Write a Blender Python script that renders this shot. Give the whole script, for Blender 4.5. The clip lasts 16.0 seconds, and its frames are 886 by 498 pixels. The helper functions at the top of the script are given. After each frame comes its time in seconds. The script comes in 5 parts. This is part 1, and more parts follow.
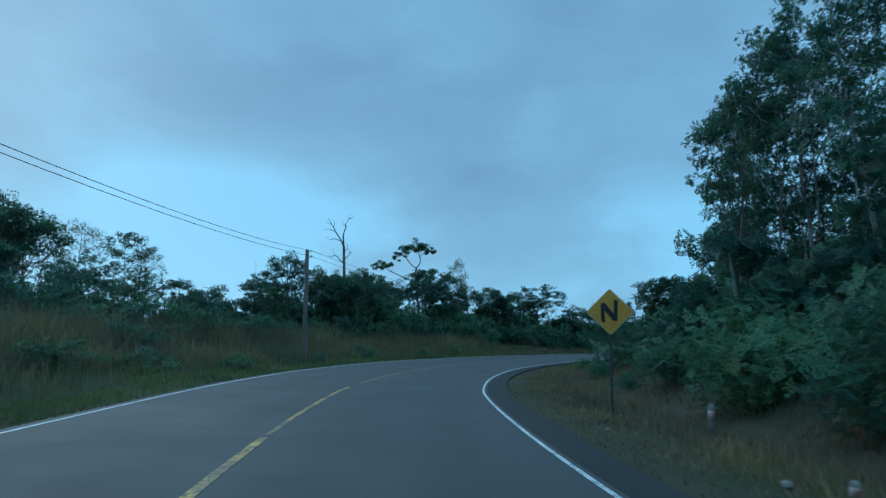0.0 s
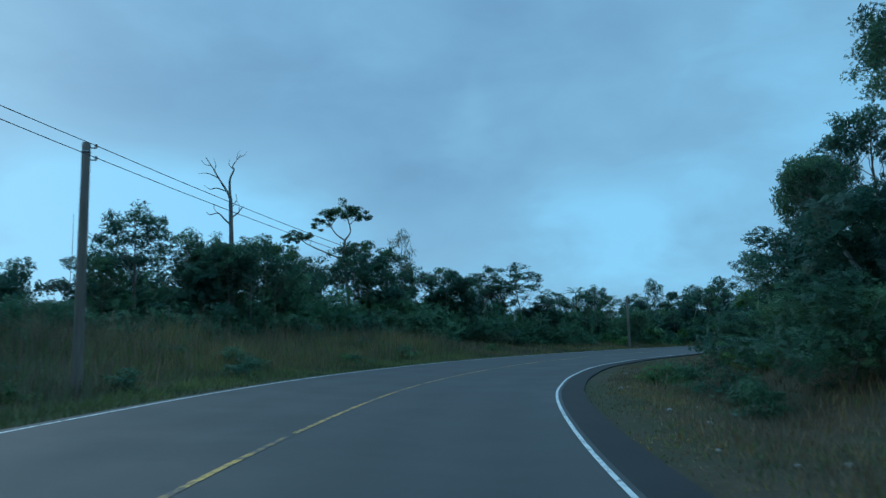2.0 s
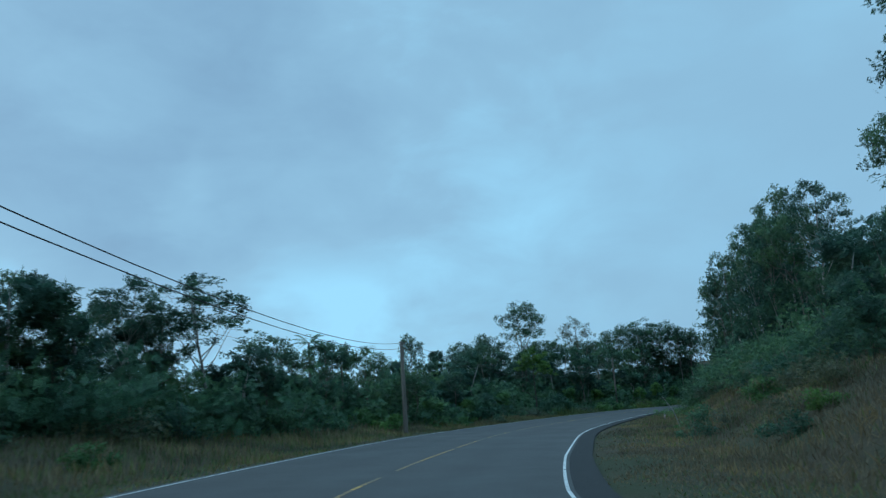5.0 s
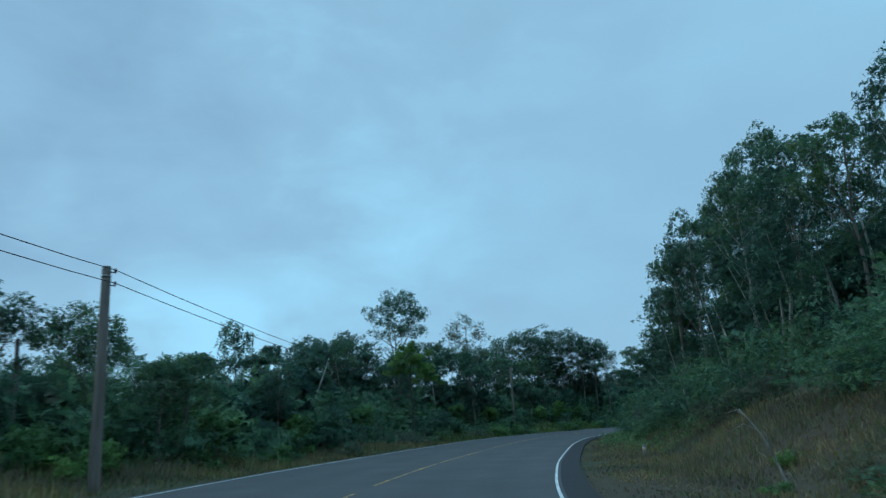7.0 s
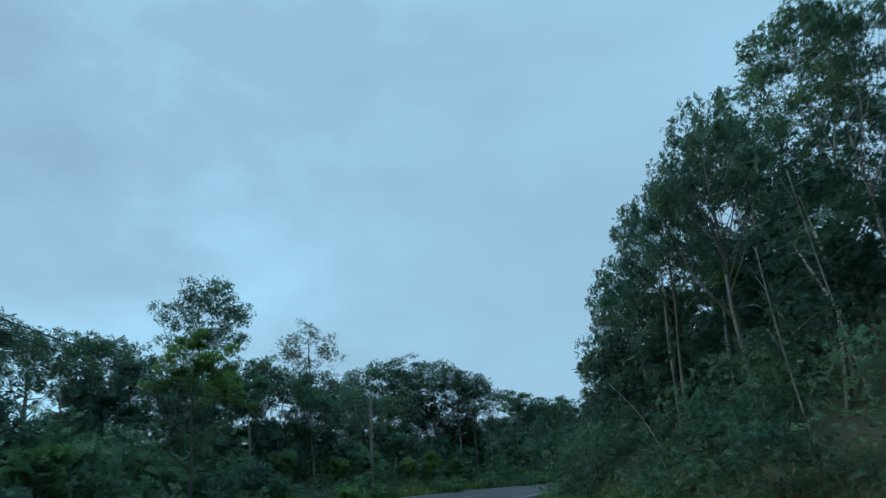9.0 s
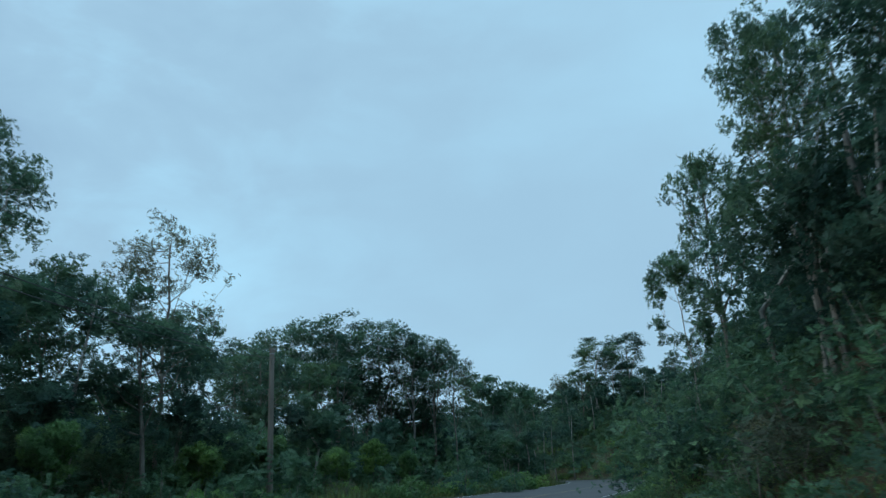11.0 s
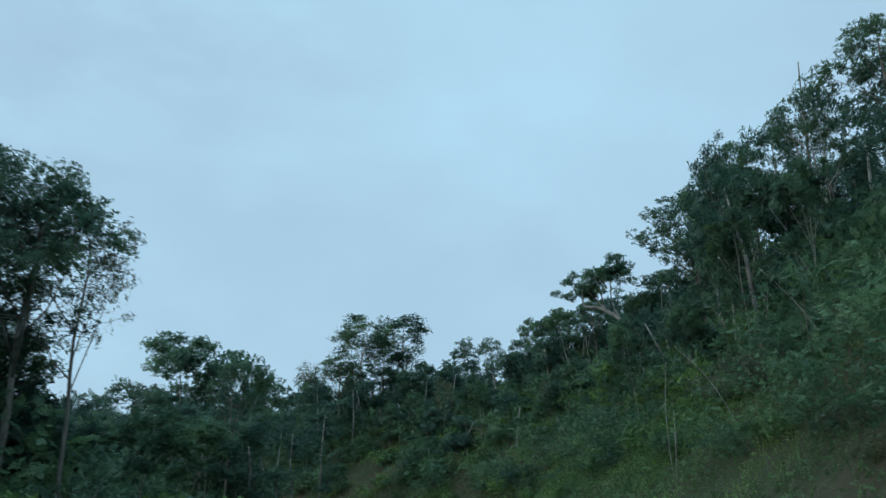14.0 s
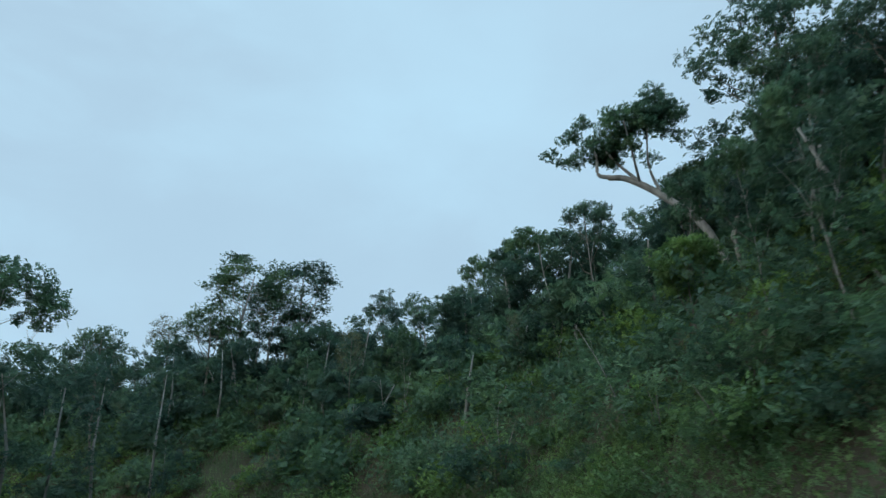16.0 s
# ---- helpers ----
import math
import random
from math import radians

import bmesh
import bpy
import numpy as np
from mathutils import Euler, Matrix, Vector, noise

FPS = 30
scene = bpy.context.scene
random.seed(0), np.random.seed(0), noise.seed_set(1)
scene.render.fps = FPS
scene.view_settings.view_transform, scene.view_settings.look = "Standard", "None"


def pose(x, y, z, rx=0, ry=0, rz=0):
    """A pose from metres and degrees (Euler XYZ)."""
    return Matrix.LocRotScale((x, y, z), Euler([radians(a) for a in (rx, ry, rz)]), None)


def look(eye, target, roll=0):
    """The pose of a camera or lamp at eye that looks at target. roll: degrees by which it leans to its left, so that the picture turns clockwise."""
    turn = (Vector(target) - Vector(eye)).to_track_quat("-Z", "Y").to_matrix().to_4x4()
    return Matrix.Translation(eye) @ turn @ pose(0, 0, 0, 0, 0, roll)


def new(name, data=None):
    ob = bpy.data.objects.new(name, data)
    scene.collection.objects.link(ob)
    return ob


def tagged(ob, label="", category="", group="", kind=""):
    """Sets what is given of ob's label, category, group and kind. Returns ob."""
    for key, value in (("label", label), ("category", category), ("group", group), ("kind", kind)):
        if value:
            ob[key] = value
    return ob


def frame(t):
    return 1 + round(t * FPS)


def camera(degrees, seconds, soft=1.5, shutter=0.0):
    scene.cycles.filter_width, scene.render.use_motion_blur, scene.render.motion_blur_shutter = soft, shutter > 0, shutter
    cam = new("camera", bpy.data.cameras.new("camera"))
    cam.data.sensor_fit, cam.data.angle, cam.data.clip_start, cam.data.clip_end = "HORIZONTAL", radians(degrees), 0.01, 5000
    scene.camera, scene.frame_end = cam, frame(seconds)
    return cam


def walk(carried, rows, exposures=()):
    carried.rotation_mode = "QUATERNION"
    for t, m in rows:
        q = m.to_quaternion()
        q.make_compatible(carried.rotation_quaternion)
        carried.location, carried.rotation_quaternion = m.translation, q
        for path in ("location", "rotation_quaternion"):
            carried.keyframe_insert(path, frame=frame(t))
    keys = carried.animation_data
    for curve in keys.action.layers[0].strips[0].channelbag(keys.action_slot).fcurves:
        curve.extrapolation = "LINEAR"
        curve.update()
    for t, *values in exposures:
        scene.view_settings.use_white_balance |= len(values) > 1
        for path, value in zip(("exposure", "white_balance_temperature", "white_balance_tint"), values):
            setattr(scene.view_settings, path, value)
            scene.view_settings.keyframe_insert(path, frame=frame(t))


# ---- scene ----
cam = camera(62.97, 16.0, soft=1.3, shutter=0.22)
ROWS = [  # seconds, eye x y z, yaw, pitch, roll
    (0.0, 0.00, 0.00, 1.31, -0.07, 7.46, -0.15),
    (0.5, -0.29, 6.23, 1.29, -0.71, 7.35, 0.15),
    (1.0, -0.50, 12.52, 1.30, -1.46, 7.43, 0.43),
    (1.5, -0.53, 18.75, 1.30, -2.79, 7.39, 0.88),
    (2.0, -0.30, 24.90, 1.30, -5.02, 7.33, 1.39),
    (2.5, 0.28, 31.11, 1.30, -7.54, 7.43, 1.64),
    (3.0, 1.16, 37.30, 1.30, -10.39, 7.41, 1.98),
    (3.5, 2.37, 43.44, 1.30, -13.88, 7.46, 2.15),
    (4.0, 4.04, 49.56, 1.30, -18.10, 8.15, 2.54),
    (4.5, 6.17, 55.73, 1.31, -22.52, 10.73, 3.48),
    (4.7, 7.19, 58.20, 1.30, -24.34, 12.18, 3.73),
    (6.8, 22.04, 82.19, 1.30, -34.94, 13.27, 2.85),
    (7.0, 23.58, 84.37, 1.30, -36.49, 13.80, 2.97),
    (7.5, 27.57, 89.79, 1.30, -40.17, 16.83, 3.42),
    (8.0, 31.67, 94.95, 1.30, -43.00, 18.66, 3.24),
    (8.5, 35.99, 99.73, 1.30, -45.70, 18.17, 3.06),
    (9.0, 40.37, 104.28, 1.30, -48.08, 17.53, 3.04),
    (9.5, 44.96, 108.74, 1.30, -49.85, 17.30, 2.97),
    (10.0, 49.56, 112.96, 1.30, -51.01, 17.18, 3.22),
    (10.2, 51.41, 114.64, 1.30, -51.39, 17.24, 3.24),
    (12.3, 72.07, 131.38, 1.29, -57.83, 19.30, 1.48),
    (12.5, 74.29, 132.74, 1.30, -59.80, 19.86, 1.38),
    (13.0, 80.03, 135.98, 1.30, -64.67, 20.12, 1.19),
    (13.5, 85.62, 138.49, 1.30, -68.91, 19.09, 1.36),
    (14.0, 91.37, 140.58, 1.30, -72.96, 18.56, 1.94),
    (14.5, 97.21, 142.44, 1.30, -76.03, 18.35, 2.20),
    (15.0, 102.92, 144.00, 1.30, -77.95, 18.40, 2.27),
    (15.5, 108.70, 145.51, 1.30, -79.10, 18.50, 2.06),
    (16.0, 114.47, 147.04, 1.30, -79.84, 18.62, 1.22),
]
EXPOSURES = [  # seconds, stops, kelvin, tint
    (0.0, -0.62, 4750, -8), (3.5, -0.50, 5100, -5), (4.5, -0.36, 5350, -3), (7.0, -0.32, 5380, -3), (8.0, -0.34, 5250, -6), (8.5, -0.33, 5450, -3), (9.0, -0.26, 5680, 0), (10.0, -0.08, 6000, 4),
    (12.5, -0.2, 5750, -2), (13.0, -0.18, 5750, -3), (13.5, -0.10, 6050, 3), (14.5, 0.0, 6250, 6), (16.0, 0.05, 6450, 9)]
walk(cam, [(t, pose(x, y, z, 90 + pitch, roll, yaw)) for t, x, y, z, yaw, pitch, roll in ROWS], EXPOSURES)

# ---- sky and sun: a cloudy early morning ----
SUN_EL, SUN_AZ = radians(24), radians(-35)   # azimuth from +y, clockwise
world = bpy.data.worlds.new("sky")
scene.world = world
world.use_nodes = True
wn, wl = world.node_tree.nodes, world.node_tree.links
wn.clear()


def wnode(kind, **kw):
    n = wn.new(kind)
    for k, v in kw.items():
        if k in n.inputs:
            n.inputs[k].default_value = v
    return n


def wramp(stops):
    n = wn.new("ShaderNodeValToRGB")
    while len(n.color_ramp.elements) < len(stops):
        n.color_ramp.elements.new(0.5)
    for e, (p, c) in zip(n.color_ramp.elements, stops):
        e.position, e.color = p, (*c, 1)
    return n


sky = wn.new("ShaderNodeTexSky")
sky.sky_type, sky.sun_disc = "NISHITA", False
sky.sun_elevation, sky.sun_rotation = SUN_EL, SUN_AZ
co = wn.new("ShaderNodeTexCoord")
mp = wn.new("ShaderNodeMapping")
mp.inputs["Scale"].default_value = (1.0, 1.0, 1.9)
mp.inputs["Location"].default_value = (1.9, 0.6, 0.75)
wl.new(co.outputs["Generated"], mp.inputs["Vector"])
n1 = wnode("ShaderNodeTexNoise", Scale=2.1, Detail=4.0, Roughness=0.45, Distortion=0.5)
n2 = wnode("ShaderNodeTexNoise", Scale=6.0, Detail=5.0, Roughness=0.55, Distortion=0.3)
wl.new(mp.outputs[0], n1.inputs["Vector"])
wl.new(mp.outputs[0], n2.inputs["Vector"])


def wmath(op, a, b=0.0, c=0.0, clamp=False):
    n = wn.new("ShaderNodeMath")
    n.operation, n.use_clamp = op, clamp
    for k, v in enumerate((a, b, c)):
        if hasattr(v, "links"):
            wl.new(v, n.inputs[k])
        else:
            n.inputs[k].default_value = v
    return n.outputs[0]


def wrange(v, a, b, lo=0.0, hi=1.0):
    n = wn.new("ShaderNodeMapRange")
    n.interpolation_type = "SMOOTHSTEP"
    wl.new(v, n.inputs[0])
    for k, q in zip((1, 2, 3, 4), (a, b, lo, hi)):
        n.inputs[k].default_value = q
    return n.outputs[0]


sep = wn.new("ShaderNodeSeparateXYZ")
wl.new(co.outputs["Generated"], sep.inputs[0])
east, up = sep.outputs[0], sep.outputs[2]
n3 = wnode("ShaderNodeTexNoise", Scale=5.0, Detail=4.0, Roughness=0.5)
wl.new(mp.outputs[0], n3.inputs["Vector"])
waver = wmath("SUBTRACT", n3.outputs[0], 0.5)
azim = wmath("ADD", wmath("ARCTAN2", east, sep.outputs[1]), wmath("MULTIPLY", waver, 0.30))
elev = wmath("ADD", wmath("ARCSINE", up), wmath("MULTIPLY", wmath("SUBTRACT", n2.outputs[0], 0.5), 0.12))
tone = wmath("ADD", wmath("MULTIPLY", n1.outputs[0], 0.6), wmath("MULTIPLY", n2.outputs[0], 0.4))
low = wrange(up, 0.26, 0.02)                       # the brighter band over the trees
tone = wmath("ADD", wmath("MULTIPLY", wmath("SUBTRACT", tone, 0.5), 0.5), wmath("ADD", 0.55, wmath("MULTIPLY", low, 0.05)))
calm = wrange(east, 0.35, 0.85, 0.0, 0.85)         # the cloud thins to an even veil in the east
tone = wmath("ADD", wmath("MULTIPLY", tone, wmath("SUBTRACT", 1.0, calm)), wmath("MULTIPLY", calm, 0.56))
CLOUDS = [  # azimuth from +y and height in degrees, half sizes, brighter or darker
    (-17, 8.8, 11, 4.6, 0.20), (-30, 22, 10, 6, -0.01), (-8, 19, 18, 4.5, -0.06), (4, 12, 9, 4.2, -0.09), (6.5, 16, 2.4, 5.0, 0.06), (19, 8.6, 6, 3.6, 0.10), (27, 15, 9, 7, 0.02), (8, 25, 12, 5, -0.03), (32, 24, 11, 9, 0.025), (42, 30, 14, 9, -0.03), (84, 32, 24, 13, 0.035), (64, 16, 14, 8, -0.01)]
for a0, e0, sa, se, gain in CLOUDS:
    u = wmath("DIVIDE", wmath("SUBTRACT", azim, radians(a0)), radians(sa))
    v = wmath("DIVIDE", wmath("SUBTRACT", elev, radians(e0)), radians(se))
    near_it = wmath("EXPONENT", wmath("MULTIPLY", wmath("ADD", wmath("MULTIPLY", u, u), wmath("MULTIPLY", v, v)), -1.0))
    tone = wmath("ADD", tone, wmath("MULTIPLY", near_it, gain))
clouds = wramp([(0.36, (0.32, 0.43, 0.57)), (0.46, (0.385, 0.545, 0.705)), (0.56, (0.47, 0.67, 0.83)), (0.66, (0.60, 0.95, 1.16))])
wl.new(tone, clouds.inputs[0])
blend = wn.new("ShaderNodeMix")
blend.data_type = "RGBA"
blend.inputs[0].default_value = 0.9
skyb = wn.new("ShaderNodeVectorMath")
skyb.operation = "SCALE"
skyb.inputs[3].default_value = 0.10
wl.new(sky.outputs[0], skyb.inputs[0])
wl.new(skyb.outputs[0], blend.inputs[6])
lift = wn.new("ShaderNodeVectorMath")
lift.operation = "SCALE"
wl.new(clouds.outputs[0], lift.inputs[0])
wl.new(wrange(up, 0.62, 1.0, 1.0, 2.4), lift.inputs[3])
wl.new(lift.outputs[0], blend.inputs[7])
bg = wnode("ShaderNodeBackground", Strength=1.0)
out = wn.new("ShaderNodeOutputWorld")
wl.new(blend.outputs[2], bg.inputs[0])
wl.new(bg.outputs[0], out.inputs[0])

lamp = bpy.data.lights.new("sun", "SUN")
lamp.energy, lamp.angle, lamp.color = 0.9, radians(35), (1.0, 0.93, 0.82)
sun = new("sun", lamp)
sd = Vector((math.sin(SUN_AZ) * math.cos(SUN_EL), math.cos(SUN_AZ) * math.cos(SUN_EL), math.sin(SUN_EL)))
sun.matrix_world = look(sd * 100, (0, 0, 0))


# ---- materials ----
class Mat:
    """A small builder for node materials."""

    def __init__(self, name, rough=0.8, spec=0.5):
        self.m = bpy.data.materials.new(name)
        self.m.use_nodes = True
        self.n, self.l = self.m.node_tree.nodes, self.m.node_tree.links
        self.b = self.n["Principled BSDF"]
        self.b.inputs["Roughness"].default_value = rough
        self.b.inputs["Specular IOR Level"].default_value = spec
        self.pos = self.n.new("ShaderNodeTexCoord").outputs["Object"]

    def noise(self, scale, detail=4.0, rough=0.55, stretch=(1, 1, 1)):
        m = self.n.new("ShaderNodeMapping")
        m.inputs["Scale"].default_value = stretch
        self.l.new(self.pos, m.inputs["Vector"])
        t = self.n.new("ShaderNodeTexNoise")
        t.inputs["Scale"].default_value, t.inputs["Detail"].default_value, t.inputs["Roughness"].default_value = scale, detail, rough
        self.l.new(m.outputs[0], t.inputs["Vector"])
        return t.outputs[0]

    def ramp(self, src, *stops):
        r = self.n.new("ShaderNodeValToRGB")
        while len(r.color_ramp.elements) < len(stops):
            r.color_ramp.elements.new(0.5)
        for e, (p, c) in zip(r.color_ramp.elements, stops):
            e.position = p
            e.color = (c, c, c, 1) if isinstance(c, (int, float)) else (*c, 1)
        self.l.new(src, r.inputs[0])
        return r.outputs[0]

    def mix(self, fac, a, b, mode="MIX"):
        x = self.n.new("ShaderNodeMix")
        x.data_type, x.blend_type = "RGBA", mode
        for i, v in ((0, fac), (6, a), (7, b)):
            if hasattr(v, "links"):
                self.l.new(v, x.inputs[i])
            else:
                x.inputs[i].default_value = v if i == 0 else (*v, 1)
        return x.outputs[2]

    def bump(self, src, strength, distance):
        b = self.n.new("ShaderNodeBump")
        b.inputs["Strength"].default_value, b.inputs["Distance"].default_value = strength, distance
        self.l.new(src, b.inputs["Height"])
        self.l.new(b.outputs[0], self.b.inputs["Normal"])

    def colour(self, src):
        if hasattr(src, "links"):
            self.l.new(src, self.b.inputs["Base Color"])
        else:
            self.b.inputs["Base Color"].default_value = (*src, 1)
        return self

    def roughness(self, src):
        self.l.new(src, self.b.inputs["Roughness"])

    def island(self):
        return self.n.new("ShaderNodeNewGeometry").outputs["Random Per Island"]

    def per_object(self):
        return self.n.new("ShaderNodeObjectInfo").outputs["Random"]


def leaf_material(name, dark, light, gloss=0.5, grain=0.0, cover=0.52):
    """Leaves; with a grain (leaves a metre) each spray breaks up into small leaves with gaps between them."""
    m = Mat(name, gloss + 0.1, 0.25)
    c = m.ramp(m.island(), (0.0, tuple(0.5 * (u + v) for u, v in zip(dark, light))), (0.8, light), (1.0, tuple(min(1, 1.15 * v) for v in light)))
    tint = m.ramp(m.per_object(), (0.0, (0.78, 0.82, 0.86)), (0.5, (1.0, 1.0, 1.0)), (1.0, (1.15, 1.08, 0.86)))
    c = m.mix(1.0, c, tint, "MULTIPLY")
    stand = m.ramp(m.noise(0.32, 3, 0.55), (0.36, (0.66, 0.70, 0.80)), (0.5, (1.0, 1.0, 1.0)), (0.64, (1.38, 1.26, 1.0)))   # one plant's green beside the next
    c = m.mix(1.0, c, stand, "MULTIPLY")
    if grain:
        v = m.n.new("ShaderNodeTexVoronoi")
        v.inputs["Scale"].default_value = grain
        m.l.new(m.pos, v.inputs["Vector"])
        sep = m.n.new("ShaderNodeSeparateColor")
        m.l.new(v.outputs["Color"], sep.inputs[0])
        c = m.mix(1.0, c, m.ramp(sep.outputs[0], (0.0, 0.72), (0.6, 1.0), (1.0, 1.35)), "MULTIPLY")
    m.colour(c)
    tr = m.n.new("ShaderNodeBsdfTranslucent")
    m.l.new(c, tr.inputs[0])
    mx = m.n.new("ShaderNodeMixShader")
    mx.inputs[0].default_value = 0.44
    m.l.new(m.b.outputs[0], mx.inputs[1])
    m.l.new(tr.outputs[0], mx.inputs[2])
    end = mx.outputs[0]
    if grain:
        gap = m.n.new("ShaderNodeMath")
        gap.operation = "GREATER_THAN"
        m.l.new(v.outputs["Distance"], gap.inputs[0])
        gap.inputs[1].default_value = cover
        clear = m.n.new("ShaderNodeBsdfTransparent")
        cut = m.n.new("ShaderNodeMixShader")
        m.l.new(gap.outputs[0], cut.inputs[0])
        m.l.new(end, cut.inputs[1])
        m.l.new(clear.outputs[0], cut.inputs[2])
        end = cut.outputs[0]
    m.l.new(end, m.n["Material Output"].inputs[0])
    return m.m


LEAF = leaf_material("forest leaves", (0.040, 0.086, 0.062), (0.080, 0.148, 0.096), grain=15, cover=0.58)
LEAF_BRIGHT = leaf_material("young leaves", (0.070, 0.132, 0.044), (0.136, 0.244, 0.078), grain=20, cover=0.57)
LEAF_SHRUB = leaf_material("shrub leaves", (0.048, 0.106, 0.068), (0.096, 0.180, 0.104), grain=21, cover=0.58)
LEAF_GREY = leaf_material("thin grey-green leaves", (0.065, 0.085, 0.06), (0.125, 0.145, 0.095), grain=14, cover=0.48)
GRASS = leaf_material("verge grass", (0.062, 0.096, 0.040), (0.135, 0.170, 0.07), 0.6)
GRASS_DRY = leaf_material("dry seeding grass", (0.118, 0.094, 0.058), (0.230, 0.184, 0.112), 0.7)
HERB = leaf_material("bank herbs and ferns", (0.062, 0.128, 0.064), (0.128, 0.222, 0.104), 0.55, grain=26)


def bark_material(name, a, b):
    m = Mat(name, 0.85, 0.3)
    n = m.noise(3.0, 6, 0.65, (1, 1, 0.35))
    m.colour(m.ramp(n, (0.35, a), (0.65, b)))
    m.bump(m.noise(14, 5, 0.7, (1, 1, 0.3)), 0.6, 0.03)
    return m.m


BARK = bark_material("grey bark", (0.10, 0.09, 0.075), (0.24, 0.22, 0.19))
BARK_PALE = bark_material("pale bark", (0.17, 0.165, 0.15), (0.38, 0.365, 0.335))
BARK_DARK = bark_material("dark bark", (0.05, 0.045, 0.04), (0.11, 0.10, 0.085))

a = Mat("worn asphalt", 0.75, 0.4)
fine, patch = a.noise(60, 4, 0.7), a.noise(0.35, 5, 0.6)
c = a.mix(0.5, a.ramp(fine, (0.3, (0.034, 0.033, 0.032)), (0.7, (0.070, 0.067, 0.064))), a.ramp(patch, (0.3, (0.041, 0.041, 0.041)), (0.7, (0.069, 0.068, 0.068))))
across = a.n.new("ShaderNodeAttribute")
across.attribute_name = "across"
tracks = a.n.new("ShaderNodeMath")
tracks.operation = "PINGPONG"
a.l.new(across.outputs["Fac"], tracks.inputs[0])
tracks.inputs[1].default_value = 0.9
worn = a.mix(a.ramp(a.noise(0.5, 4, 0.6), (0.35, 0.3), (0.65, 1.0)), (1.0, 1.0, 1.0), a.ramp(tracks.outputs[0], (0.1, 0.9), (0.8, 1.12)))
c = a.mix(1.0, c, worn, "MULTIPLY")
seal = a.ramp(a.noise(1.1, 6, 0.75, (1, 1, 1)), (0.60, (1.0, 1.0, 1.0)), (0.66, (0.82, 0.82, 0.83)))   # darker sealed and oily spots
a.colour(a.mix(1.0, c, seal, "MULTIPLY"))
a.bump(fine, 0.35, 0.01)
a.roughness(a.ramp(patch, (0.3, 0.62), (0.7, 0.8)))
ASPHALT = a.m
a = Mat("shoulder asphalt", 0.85, 0.3)
fine, patch = a.noise(45, 4, 0.7), a.noise(0.8, 5, 0.6)
a.colour(a.mix(0.5, a.ramp(fine, (0.3, (0.017, 0.017, 0.018)), (0.7, (0.038, 0.038, 0.039))), a.ramp(patch, (0.3, (0.020, 0.020, 0.021)), (0.7, (0.036, 0.036, 0.036)))))
a.bump(fine, 0.5, 0.012)
SHOULDER = a.m


def paint_material(name, colour, under, wear, patchy=0.0):
    """Road paint, rubbed off in fine flakes and, where patchy, in longer stretches."""
    m = Mat(name, 0.6, 0.4)
    n = m.ramp(m.noise(8.0, 8, 0.78), (wear, 0.0), (wear + 0.08, 1.0))
    if patchy:
        n = m.mix(1.0, n, m.ramp(m.noise(0.55, 3, 0.5), (0.5 - patchy, 0.35), (0.62 - patchy, 1.0)), "MULTIPLY")
    fade = m.ramp(m.noise(0.9, 4, 0.6), (0.3, tuple(0.8 * v for v in colour)), (0.7, colour))
    m.colour(m.mix(n, under, fade))
    return m.m


PAINT_WHITE = paint_material("white road paint", (0.78, 0.78, 0.76), (0.10, 0.10, 0.10), 0.40)
PAINT_YELLOW = paint_material("worn yellow road paint", (0.86, 0.50, 0.08), (0.062, 0.061, 0.06), 0.46, 0.07)

a = Mat("soil and thatch", 0.95, 0.2)
big, small = a.noise(0.12, 5, 0.6), a.noise(3.0, 6, 0.7)
c = a.mix(a.ramp(small, (0.3, 0.0), (0.7, 1.0)), (0.048, 0.040, 0.026), (0.098, 0.080, 0.052))
c = a.mix(a.ramp(big, (0.40, 0.0), (0.56, 0.75)), c, (0.046, 0.058, 0.028))
a.colour(c)
a.bump(small, 0.8, 0.08)
SOIL = a.m


# ---- mesh helpers ----
def mesh_of(name, verts, faces, material, smooth=False):
    me = bpy.data.meshes.new(name)
    me.from_pydata([tuple(v) for v in verts], [], [tuple(f) for f in faces])
    me.materials.append(material)
    if smooth:
        me.polygons.foreach_set("use_smooth", [True] * len(me.polygons))
    me.update()
    return me


def quads_mesh(name, verts, material):
    """A mesh out of an array (n, 4, 3) of loose four-sided pieces."""
    n = len(verts)
    soft = verts[:, 4] if verts.shape[1] == 5 else None
    verts = verts[:, :4]
    me = bpy.data.meshes.new(name)
    me.vertices.add(4 * n)
    me.vertices.foreach_set("co", np.ascontiguousarray(verts, dtype=np.float32).ravel())
    me.loops.add(4 * n)
    me.loops.foreach_set("vertex_index", np.arange(4 * n, dtype=np.int32))
    me.polygons.add(n)
    me.polygons.foreach_set("loop_start", np.arange(0, 4 * n, 4, dtype=np.int32))
    me.materials.append(material)
    me.update(calc_edges=True)
    if soft is not None:
        me.polygons.foreach_set("use_smooth", np.ones(n, dtype=bool))
        me.normals_split_custom_set_from_vertices(np.repeat(soft, 4, axis=0))
    return me


def child(name, me, parent, label=""):
    ob = new(name, me)
    ob.parent = parent
    return tagged(ob, label)


def part(name, bm, material, parent, label=""):
    me = bpy.data.meshes.new(name)
    bm.to_mesh(me)
    bm.free()
    me.materials.append(material)
    return child(name, me, parent, label)


